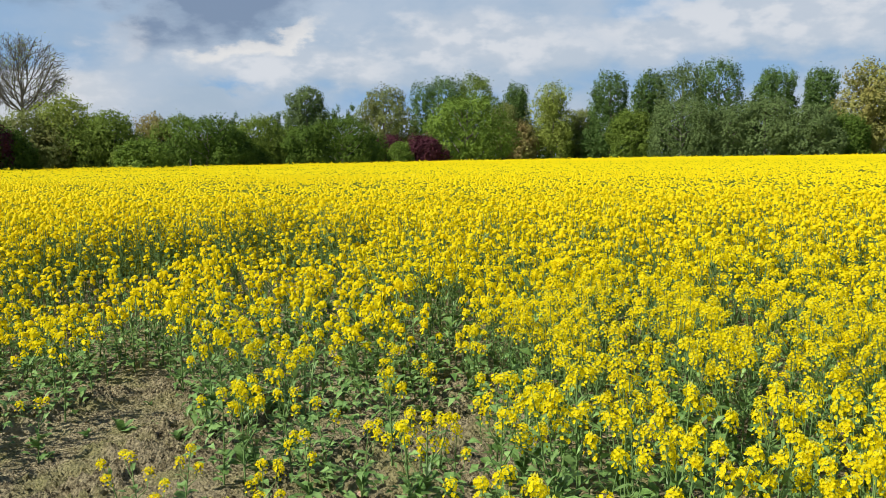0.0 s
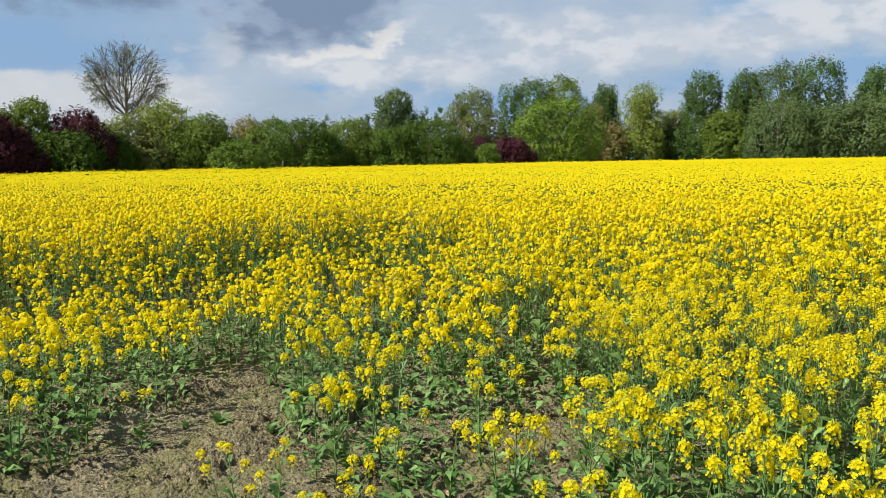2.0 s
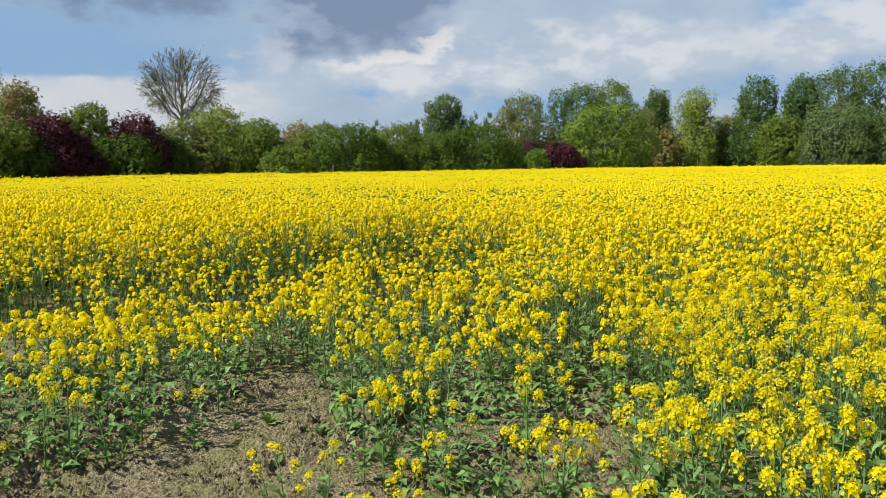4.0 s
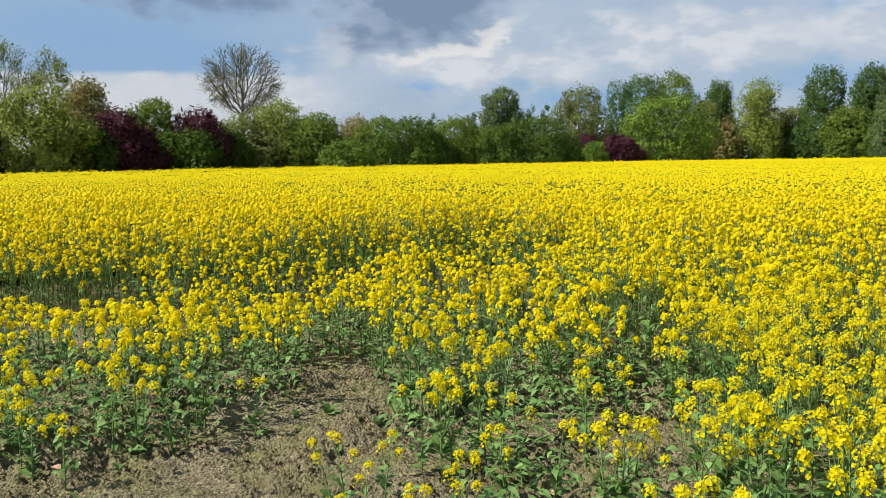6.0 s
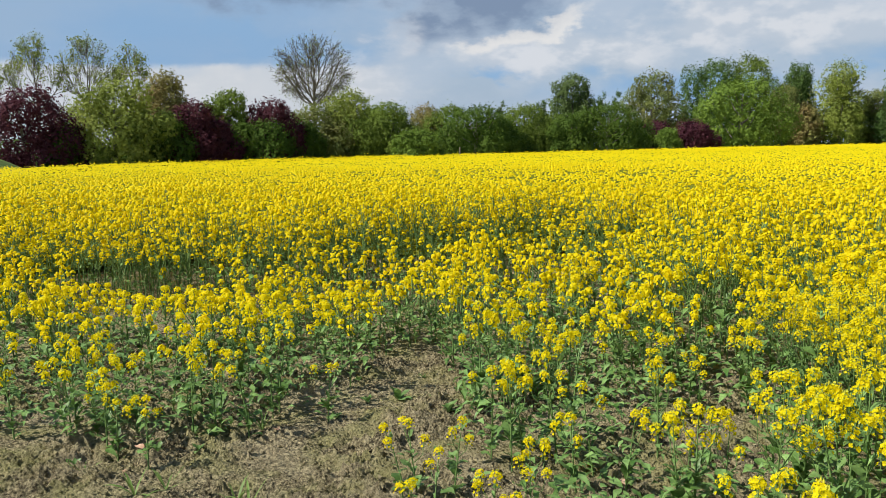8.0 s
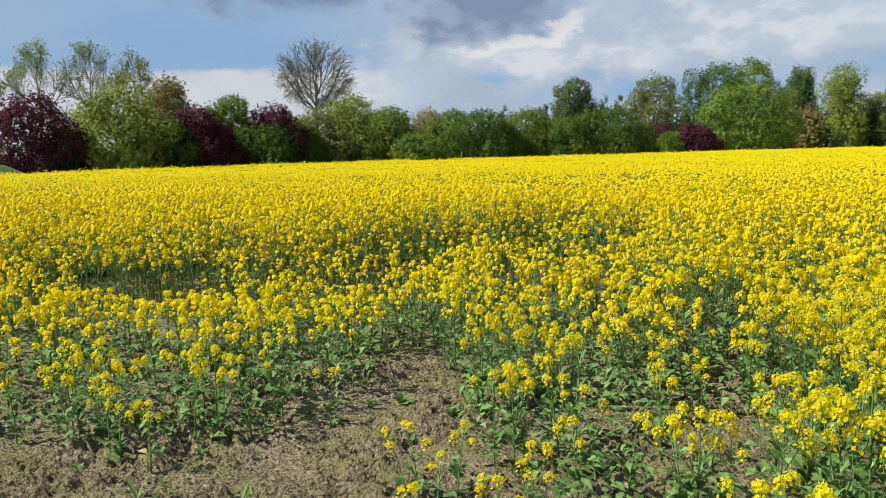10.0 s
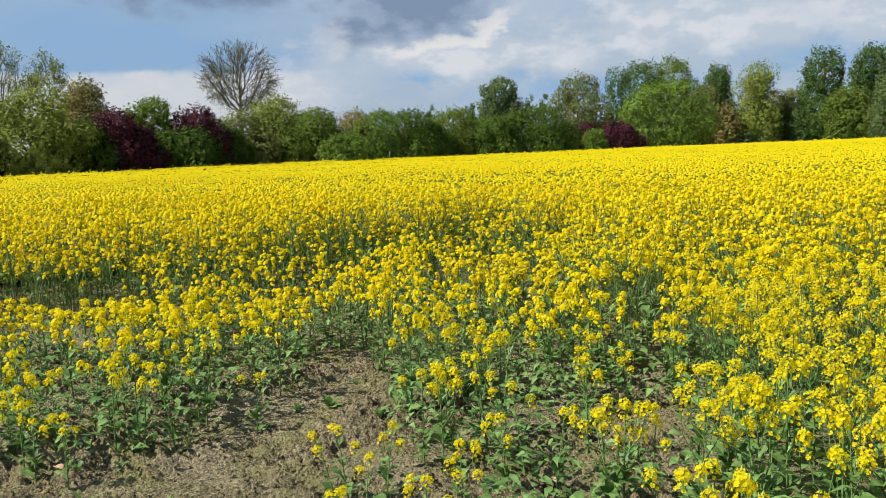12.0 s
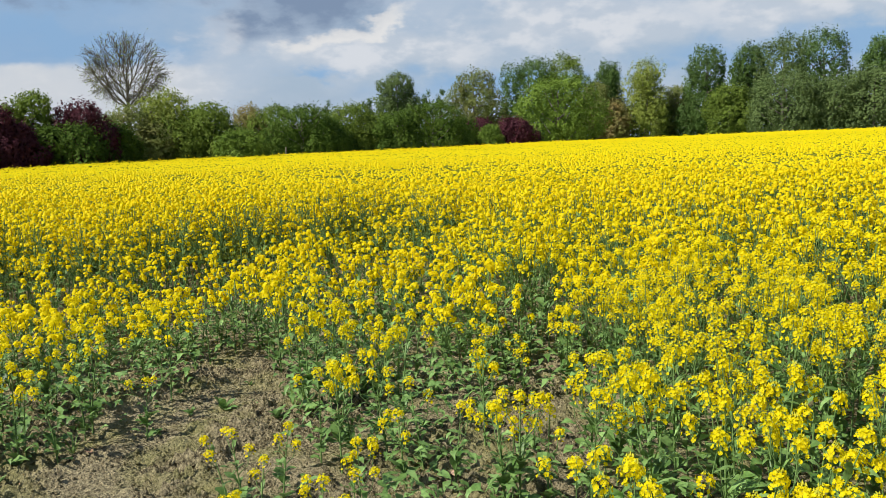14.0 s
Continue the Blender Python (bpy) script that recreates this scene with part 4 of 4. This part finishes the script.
# ---- hedge and wood edge: name, x, y, height, half width, leaves, label, options ----
WOODS = [
    ("hedge_bush", -34.4, 37.7, 3.39, 1.12, DEEP, "dark green bush filling the hedge", {}),
    ("hedge_bush", -31.6, 42.6, 3.98, 1.75, DEEP, "dark green bush filling the hedge", {}),
    ("purple_plum_bush", -29.9, 45.0, 3.65, 1.6, PURPLE, "dark purple plum bush filling the hedge", {}),
    ("hedge_bush", -27.3, 51.2, 3.45, 1.68, DEEP, "dark green bush filling the hedge", {}),
    ("hedge_bush", -24.8, 56.8, 4.18, 2.47, MID, "broad green bush filling the hedge", {}),
    ("hedge_bush", -17.4, 65.7, 3.76, 2.26, DEEP, "dark green bush filling the hedge", {}),
    ("hedge_bush", -14.3, 70.6, 4.02, 2.38, MID, "green bush filling the hedge", {}),
    ("hedge_bush", -8.6, 75.5, 3.48, 1.78, DEEP, "dark green bush filling the hedge", {}),
    ("purple_plum_bush", -35.0, 35.5, 5.13, 2.54, PURPLE, "dark purple-leaved plum bush at the field edge", {}),
    ("hedge_bush", -32.8, 39.9, 5.86, 2.58, LIME, "yellow-green bush in the hedge beside the field", {"leaf": 0.11}),
    ("hedge_bush", -33.1, 44.8, 7.02, 1.83, RUST, "tall bush with bronze young leaves in the hedge", {"gaps": 0.55, "leaf": 0.1, "amount": 0.8}),
    ("purple_plum_bush", -30.6, 44.1, 4.78, 1.58, PURPLE, "dark purple-leaved plum bush in the hedge", {}),
    ("hedge_bush", -30.7, 47.9, 5.76, 1.76, MID, "upright green bush in the hedge", {}),
    ("purple_plum_bush", -28.3, 49.5, 5.08, 1.71, PURPLE, "dark purple-leaved plum bush in the hedge", {}),
    ("hedge_bush", -28.5, 47.8, 3.41, 2.25, DEEP, "low dark green bush in front of the purple plums", {}),
    ("hedge_bush", -28.0, 54.7, 4.84, 2.67, OLIVE, "olive green bush below the bare tree", {"gaps": 0.4, "leaf": 0.1}),
    ("hedge_bush", -26.4, 57.0, 6.19, 2.41, LIME, "loose yellow-green bush with thin twigs", {"gaps": 0.6, "leaf": 0.1, "amount": 0.8}),
    ("hedge_bush", -23.1, 56.4, 4.73, 2.03, MID, "rounded green hedge bush beside the field", {}),
    ("hedge_bush", -20.1, 54.4, 2.84, 1.54, BRIGHT, "low bright green bush at the hedge foot", {}),
    ("hedge_bush", -26.9, 75.4, 5.82, 2.13, RUST, "bronze-tinged bush behind the hedge", {"gaps": 0.5}),
    ("hedge_bush", -24.2, 74.1, 5.46, 2.59, MID, "green bush behind the hedge", {}),
    ("hedge_bush", -18.6, 63.3, 4.62, 2.81, DEEP, "dark green rounded hedge bush", {}),
    ("hedge_bush", -16.4, 70.1, 4.88, 2.86, MID, "green leafy hedge bush beside the field", {}),
    ("hedge_bush", -12.3, 68.9, 4.0, 2.07, DEEP, "green leafy hedge bush beside the field", {}),
    ("hedge_bush", -9.6, 71.4, 4.83, 3.2, DEEP, "large dark green rounded hedge bush", {}),
    ("purple_plum_bush", -6.2, 78.8, 3.47, 1.63, PURPLE, "low dark purple plum bush", {}),
    ("purple_plum_bush", -3.1, 79.9, 3.51, 1.74, PURPLE, "low dark purple plum bush", {}),
    ("hedge_bush", -5.1, 76.8, 2.96, 1.09, BRIGHT, "small bright green bush between purple plums", {}),
    ("maple_tree", 1.0, 84.0, 7.17, 4.11, BRIGHT, "broad bright green tree at the field edge", {"leaf": 0.135}),
    ("willow_tree", -19.4, 110.3, 10.77, 3.09, SILVER, "round grey-green tree behind the hedge", {"base": 2, "leaf": 0.15}),
    ("alder_tree", -8.8, 103.6, 9.98, 3.49, OLIVE, "olive-brown tree with twiggy crown", {"base": 1.5, "gaps": 0.4, "leaf": 0.135}),
    ("poplar_tree", -2.5, 112.0, 11.59, 3.91, POPLAR, "tall green tree behind the hedge", {"narrow": True, "base": 1, "leaf": 0.15}),
    ("poplar_tree", 2.2, 114.0, 11.95, 3.71, MID, "tall dark green tree behind the hedge", {"narrow": True, "base": 1, "leaf": 0.15}),
    ("alder_tree", 6.1, 111.8, 8.64, 2.35, OLIVE, "thin brownish tree in the wood edge", {"base": 1, "gaps": 0.7, "leaf": 0.14, "amount": 0.6}),
    ("poplar_tree", 8.2, 117.7, 11.61, 1.96, POPLAR, "slim green poplar behind the hedge", {"narrow": True, "base": 2.5, "gaps": 0.5, "leaf": 0.135}),
    ("poplar_tree", 12.4, 112.3, 10.98, 3.0, LIME, "green tree with a loose crown", {"narrow": True, "base": 1.5, "gaps": 0.5, "leaf": 0.135}),
    ("alder_tree", 16.8, 116.8, 7.89, 2.79, OLIVE, "brownish low tree in the wood edge", {"gaps": 0.4, "leaf": 0.135}),
    ("alder_tree", 8.3, 111.7, 6.11, 2.23, RUST, "brown-tinged shrub at the wood edge", {"gaps": 0.5, "leaf": 0.16}),
    ("poplar_tree", 19.7, 111.3, 11.82, 2.95, POPLAR, "dense upright green poplar", {"base": 1, "leaf": 0.15, "narrow": True}),
    ("poplar_tree", 26.2, 117.1, 12.8, 2.48, POPLAR, "tall green poplar in the wood edge", {"narrow": True, "base": 2, "leaf": 0.15}),
    ("hedge_bush", 20.6, 101.9, 6.8, 2.57, MID, "green shrub at the wood edge", {"leaf": 0.135}),
    ("poplar_tree", 30.1, 115.1, 13.07, 3.66, SILVER, "tall pale green tree in the wood edge", {"narrow": True, "base": 2, "leaf": 0.15}),
    ("poplar_tree", 34.6, 113.9, 13.47, 3.92, POPLAR, "tall broad green tree in the wood edge", {"narrow": True, "base": 2, "leaf": 0.15}),
    ("willow_tree", 25.4, 97.8, 7.54, 4.14, SILVER, "silvery green willow at the field edge", {"leaf": 0.135}),
    ("poplar_tree", 41.1, 111.7, 12.09, 2.95, POPLAR, "tall green poplar in the wood edge", {"narrow": True, "base": 3, "leaf": 0.15, "gaps": 0.45}),
    ("willow_tree", 30.7, 98.3, 6.84, 3.25, SILVER, "silvery green willow at the field edge", {"leaf": 0.135}),
    ("willow_tree", 34.2, 96.1, 7.8, 3.3, SILVER, "silvery green willow at the field edge", {"leaf": 0.135}),
    ("poplar_tree", 45.6, 108.8, 11.73, 2.3, POPLAR, "tall round-headed green poplar", {"narrow": True, "base": 3, "leaf": 0.15, "gaps": 0.45}),
    ("willow_tree", 38.5, 93.4, 6.55, 3.08, SILVER, "low silvery green willow", {"leaf": 0.135}),
    ("hedge_bush", 42.9, 94.7, 5.5, 2.25, DEEP, "dark green shrub at the wood edge", {"leaf": 0.135}),
    ("ash_tree", 45.8, 96.7, 11.73, 3.06, GOLD, "tall tree with golden-olive spring leaves", {"base": 1, "gaps": 0.5, "leaf": 0.16}),
    ("ash_tree", 50.2, 95.6, 10.78, 2.9, GOLD, "tree with golden-olive spring leaves", {"base": 1, "gaps": 0.5, "leaf": 0.16}),
]
for seed, (kind_name, x, y, h, w, mat, label, more) in enumerate(WOODS):
    leafy(kind_name, x, y, h, w, mat, label, "tree" if kind_name.endswith("tree") else "bush", 100 + seed * 3, **more)

bare_tree("bare_tree", -31.8, 62.4, 10.75, 5.3, 3.35, "nearly bare round-crowned tree rising above the hedge", 5, (11, 4, 4, 4, 4), 1300, LIME, leaf=0.07, fan=True)
bare_tree("thin_tree", -42.1, 43.9, 8.75, 3.5, 1.6, "slender tree with sparse yellow-green young leaves", 6, (7, 4, 4, 4, 3), 2400, LIME, 0.9, 0.068)
bare_tree("thin_tree", -39.8, 46.0, 9.10, 3.6, 1.7, "slender tree with sparse yellow-green young leaves", 7, (7, 4, 4, 4, 3), 2400, LIME, 0.9, 0.068)
bare_tree("thin_tree", -39.0, 49.3, 8.85, 3.6, 1.25, "slender tree with sparse yellow-green young leaves", 8, (7, 4, 4, 4, 3), 2400, LIME, 0.9, 0.068)
bare_tree("thin_tree", -44.0, 40.8, 8.89, 3.38, 1.4, "slender tree with sparse yellow-green young leaves", 9, (7, 4, 4, 4, 3), 2400, LIME, 0.9, 0.068)
leafy("poplar_tree", -39.0, 134.5, 9.31, 0.65, POPLAR, "small slim poplar far behind the hedge", "tree", 850, base=2.0, leaf=0.15, gaps=0.4, lobes=9, narrow=True)
leafy("poplar_tree", -37.1, 135.0, 8.98, 0.56, POPLAR, "small slim poplar far behind the hedge", "tree", 872, base=2.0, leaf=0.15, gaps=0.4, lobes=9, narrow=True)
leafy("poplar_tree", -35.4, 135.4, 9.59, 0.84, POPLAR, "small slim poplar far behind the hedge", "tree", 890, base=2.0, leaf=0.15, gaps=0.4, lobes=9, narrow=True)
leafy("poplar_tree", -28.1, 132.0, 9.5, 1.07, POPLAR, "small slim poplar far behind the hedge", "tree", 960, base=2.0, leaf=0.15, gaps=0.4, lobes=9, narrow=True)
leafy("poplar_tree", -18.6, 130.7, 10.26, 0.86, POPLAR, "small slim poplar far behind the hedge", "tree", 1065, base=2.0, leaf=0.15, gaps=0.4, lobes=9, narrow=True)
leafy("poplar_tree", -16.5, 131.0, 10.62, 1.03, POPLAR, "small slim poplar far behind the hedge", "tree", 1090, base=2.0, leaf=0.15, gaps=0.4, lobes=9, narrow=True)

# low dark wood that closes the view between the trunks
r = np.random.default_rng(77)
strip = []
for b in np.arange(-34, 54, 1.3):
    d = np.interp(b, (-34, -5, 10, 25, 54), (122, 122, 100, 84, 66)) + r.uniform(-2, 2)
    hh = np.interp(b, (-34, -5, 10, 25, 54), (6.0, 6.0, 4.2, 3.6, 2.8)) * r.uniform(0.8, 1.1)
    w = d * 0.020
    strip.append((-d * math.sin(radians(b)), d * math.cos(radians(b)), hh * 0.5, w, w, hh * 0.5))
V, F, M = leaf_cloud(r, strip, 14000, 0.26, 78, 0.0, 4)
undergrowth = new("woodland_undergrowth", mesh_np("woodland_undergrowth", V, F, [DEEP], M))
tagged(undergrowth, "dark green undergrowth behind the hedge and trees", "undergrowth", kind="stuff")


# ---- on the bare soil: clods, weeds, grass, fallen leaves ----
r = np.random.default_rng(91)
cx, cy = strew(-5.2, 0.6, 2.9, 6.6, 0.027, lambda a, b: 1050 * (crop_density(a, b) < 10) * smooth(waves(np.stack((a, b), 1), 1.5, 44, 2), -0.9, 0.3), 92)
size = np.exp(r.normal(size=len(cx)) * 0.5) * 0.0065
OCT_V = np.array([(1, 0, 0), (0, 1, 0), (-1, 0, 0), (0, -1, 0), (0, 0, 1), (0, 0, -1)], float)
OCT_F = np.array([(0, 1, 4), (1, 2, 4), (2, 3, 4), (3, 0, 4), (1, 0, 5), (2, 1, 5), (3, 2, 5), (0, 3, 5)])
lumps = [((OCT_V + r.normal(size=(6, 3)) * 0.28) * (1.1, 0.9, 0.7), OCT_F, np.zeros(8, int)) for _ in range(9)]
arrays = scatter(lumps, r.integers(0, 9, len(cx)), np.stack((cx, cy, ground_z(cx, cy) + size * 0.1), 1), r.uniform(0, 6.28, len(cx)), size)
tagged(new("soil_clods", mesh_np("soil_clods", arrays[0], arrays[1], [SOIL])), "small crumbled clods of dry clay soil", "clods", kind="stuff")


def rosette(name, x, y, size, leaves, mat, label, category, seed, wide=0.42, group=""):
    """A young weed: a ring of short leaves on the soil, each a part."""
    r = np.random.default_rng(seed)
    root = thing(name, x, y, float(ground_z(np.array([x]), np.array([y]))[0]) - 0.004, label, category, group)
    for k in range(leaves):
        L = size * r.uniform(0.6, 1.15)
        bl = leaf_blade(L, L * wide * r.uniform(0.8, 1.2), r.uniform(0.2, 1.0), r, 5, 0)
        rise, az = r.uniform(0.0, 0.9), k * 2.4 + r.uniform(-0.4, 0.4)
        c, s, cr, sr = math.cos(az), math.sin(az), math.cos(rise), math.sin(rise)
        bl = turned(bl, [(cr, 0, -sr), (0, 1, 0), (sr, 0, cr)])
        part("leaf", turned(bl, [(c, -s, 0), (s, c, 0), (0, 0, 1)]), [mat], root)
    return root


WEEDS = [(-2.06, 5.75), (-2.25, 5.15), (-2.05, 5.22), (-1.85, 5.28), (-2.5, 5.0), (-1.42, 5.05), (-1.35, 4.9), (-2.3, 4.75), (-1.7, 5.6), (-2.9, 3.75), (-3.3, 3.55), (-1.6, 4.95), (-0.35, 4.75), (-0.2, 4.55), (-0.45, 4.3), (-2.75, 3.9)]
for i, (x, y) in enumerate(WEEDS):
    rosette("young_weed", x, y, 0.055 + 0.025 * (i % 3), 7 + i % 3, LEAF, "small green weed seedling growing in bare soil", "weed", 300 + i, group="weeds on the bare soil")
TUFTS = [(-2.72, 3.32), (-2.5, 3.28), (-2.15, 3.35), (-2.05, 3.3), (-1.55, 5.15), (-2.6, 4.35), (-3.2, 3.5)]
for i, (x, y) in enumerate(TUFTS):
    rosette("grass_tuft", x, y, 0.17, 8, BLADE, "thin tuft of green grass in bare soil", "grass", 400 + i, 0.07, "grass tufts on the bare soil")

DEAD = material("dead_leaf", (0.36, 0.20, 0.10), 0.7, 0.3, (0.50, 0.33, 0.23), 14.0)
REDDISH = material("reddened_leaf", (0.45, 0.06, 0.04), 0.6, 0.3, (0.55, 0.16, 0.07), 14.0)
FALLEN = [(-2.95, 3.58, 0), (-2.98, 3.72, 0), (-2.62, 3.9, 0), (-2.45, 4.28, 0), (-4.6, 6.2, 0), (-4.9, 6.5, 0), (-0.25, 4.75, 1), (-0.15, 4.98, 1), (-1.45, 5.6, 0), (-0.4, 4.05, 0), (-0.62, 3.7, 1), (-3.3, 3.85, 0)]
for i, (x, y, red) in enumerate(FALLEN):
    r = np.random.default_rng(500 + i)
    root = thing("fallen_leaf", x, y, float(ground_z(np.array([x]), np.array([y]))[0]) + 0.004, ("reddened" if red else "withered pinkish-brown") + " rape leaf lying on the soil", "leaf", "fallen leaves")
    bl = leaf_blade(r.uniform(0.06, 0.10), 0.042, 1.1, r, 5, 0, 0.3)
    az = r.uniform(0, 6.28)
    c, s = math.cos(az), math.sin(az)
    part("blade", turned(bl, [(c, -s, 0), (s, c, 0), (0, 0, 0.6)]), [REDDISH if red else DEAD], root)


def fence_post(x, y, h):
    root = thing("fence_post", x, y, 0, "weathered grey wooden post at the hedge foot", "post")
    part("shaft", tube([(0, 0, -0.1), (0.01, 0, h - 0.05), (0.012, 0, h)], [0.055, 0.052, 0.03], 7), [BARK], root)


fence_post(-17.4, 55.5, 1.75)


def grass_mound(x, y, w, h):
    """A low grassed bank behind the field."""
    k = np.linspace(-1, 1, 33)
    A, B = np.meshgrid(k, k)
    p = np.stack((A.ravel(), B.ravel()), 1)
    z = h * np.clip(1 - (p ** 2).sum(1), 0, 1) ** 1.1 * (1 + 0.08 * waves(p, 0.5, 95)) - 0.05
    a = (np.arange(32)[:, None] * 33 + np.arange(32)[None, :]).ravel()
    q = np.stack((a, a + 1, a + 34, a + 33), 1)
    ob = new("grass_bank", mesh_np("grass_bank", np.column_stack((p * w, z)), q, [GRASS], None, True))
    ob.location = (x, y, 0)
    tagged(ob, "low bank of rough green grass beside the hedge", "bank", kind="structure")


grass_mound(-33.6, 31.0, 3.6, 1.75)
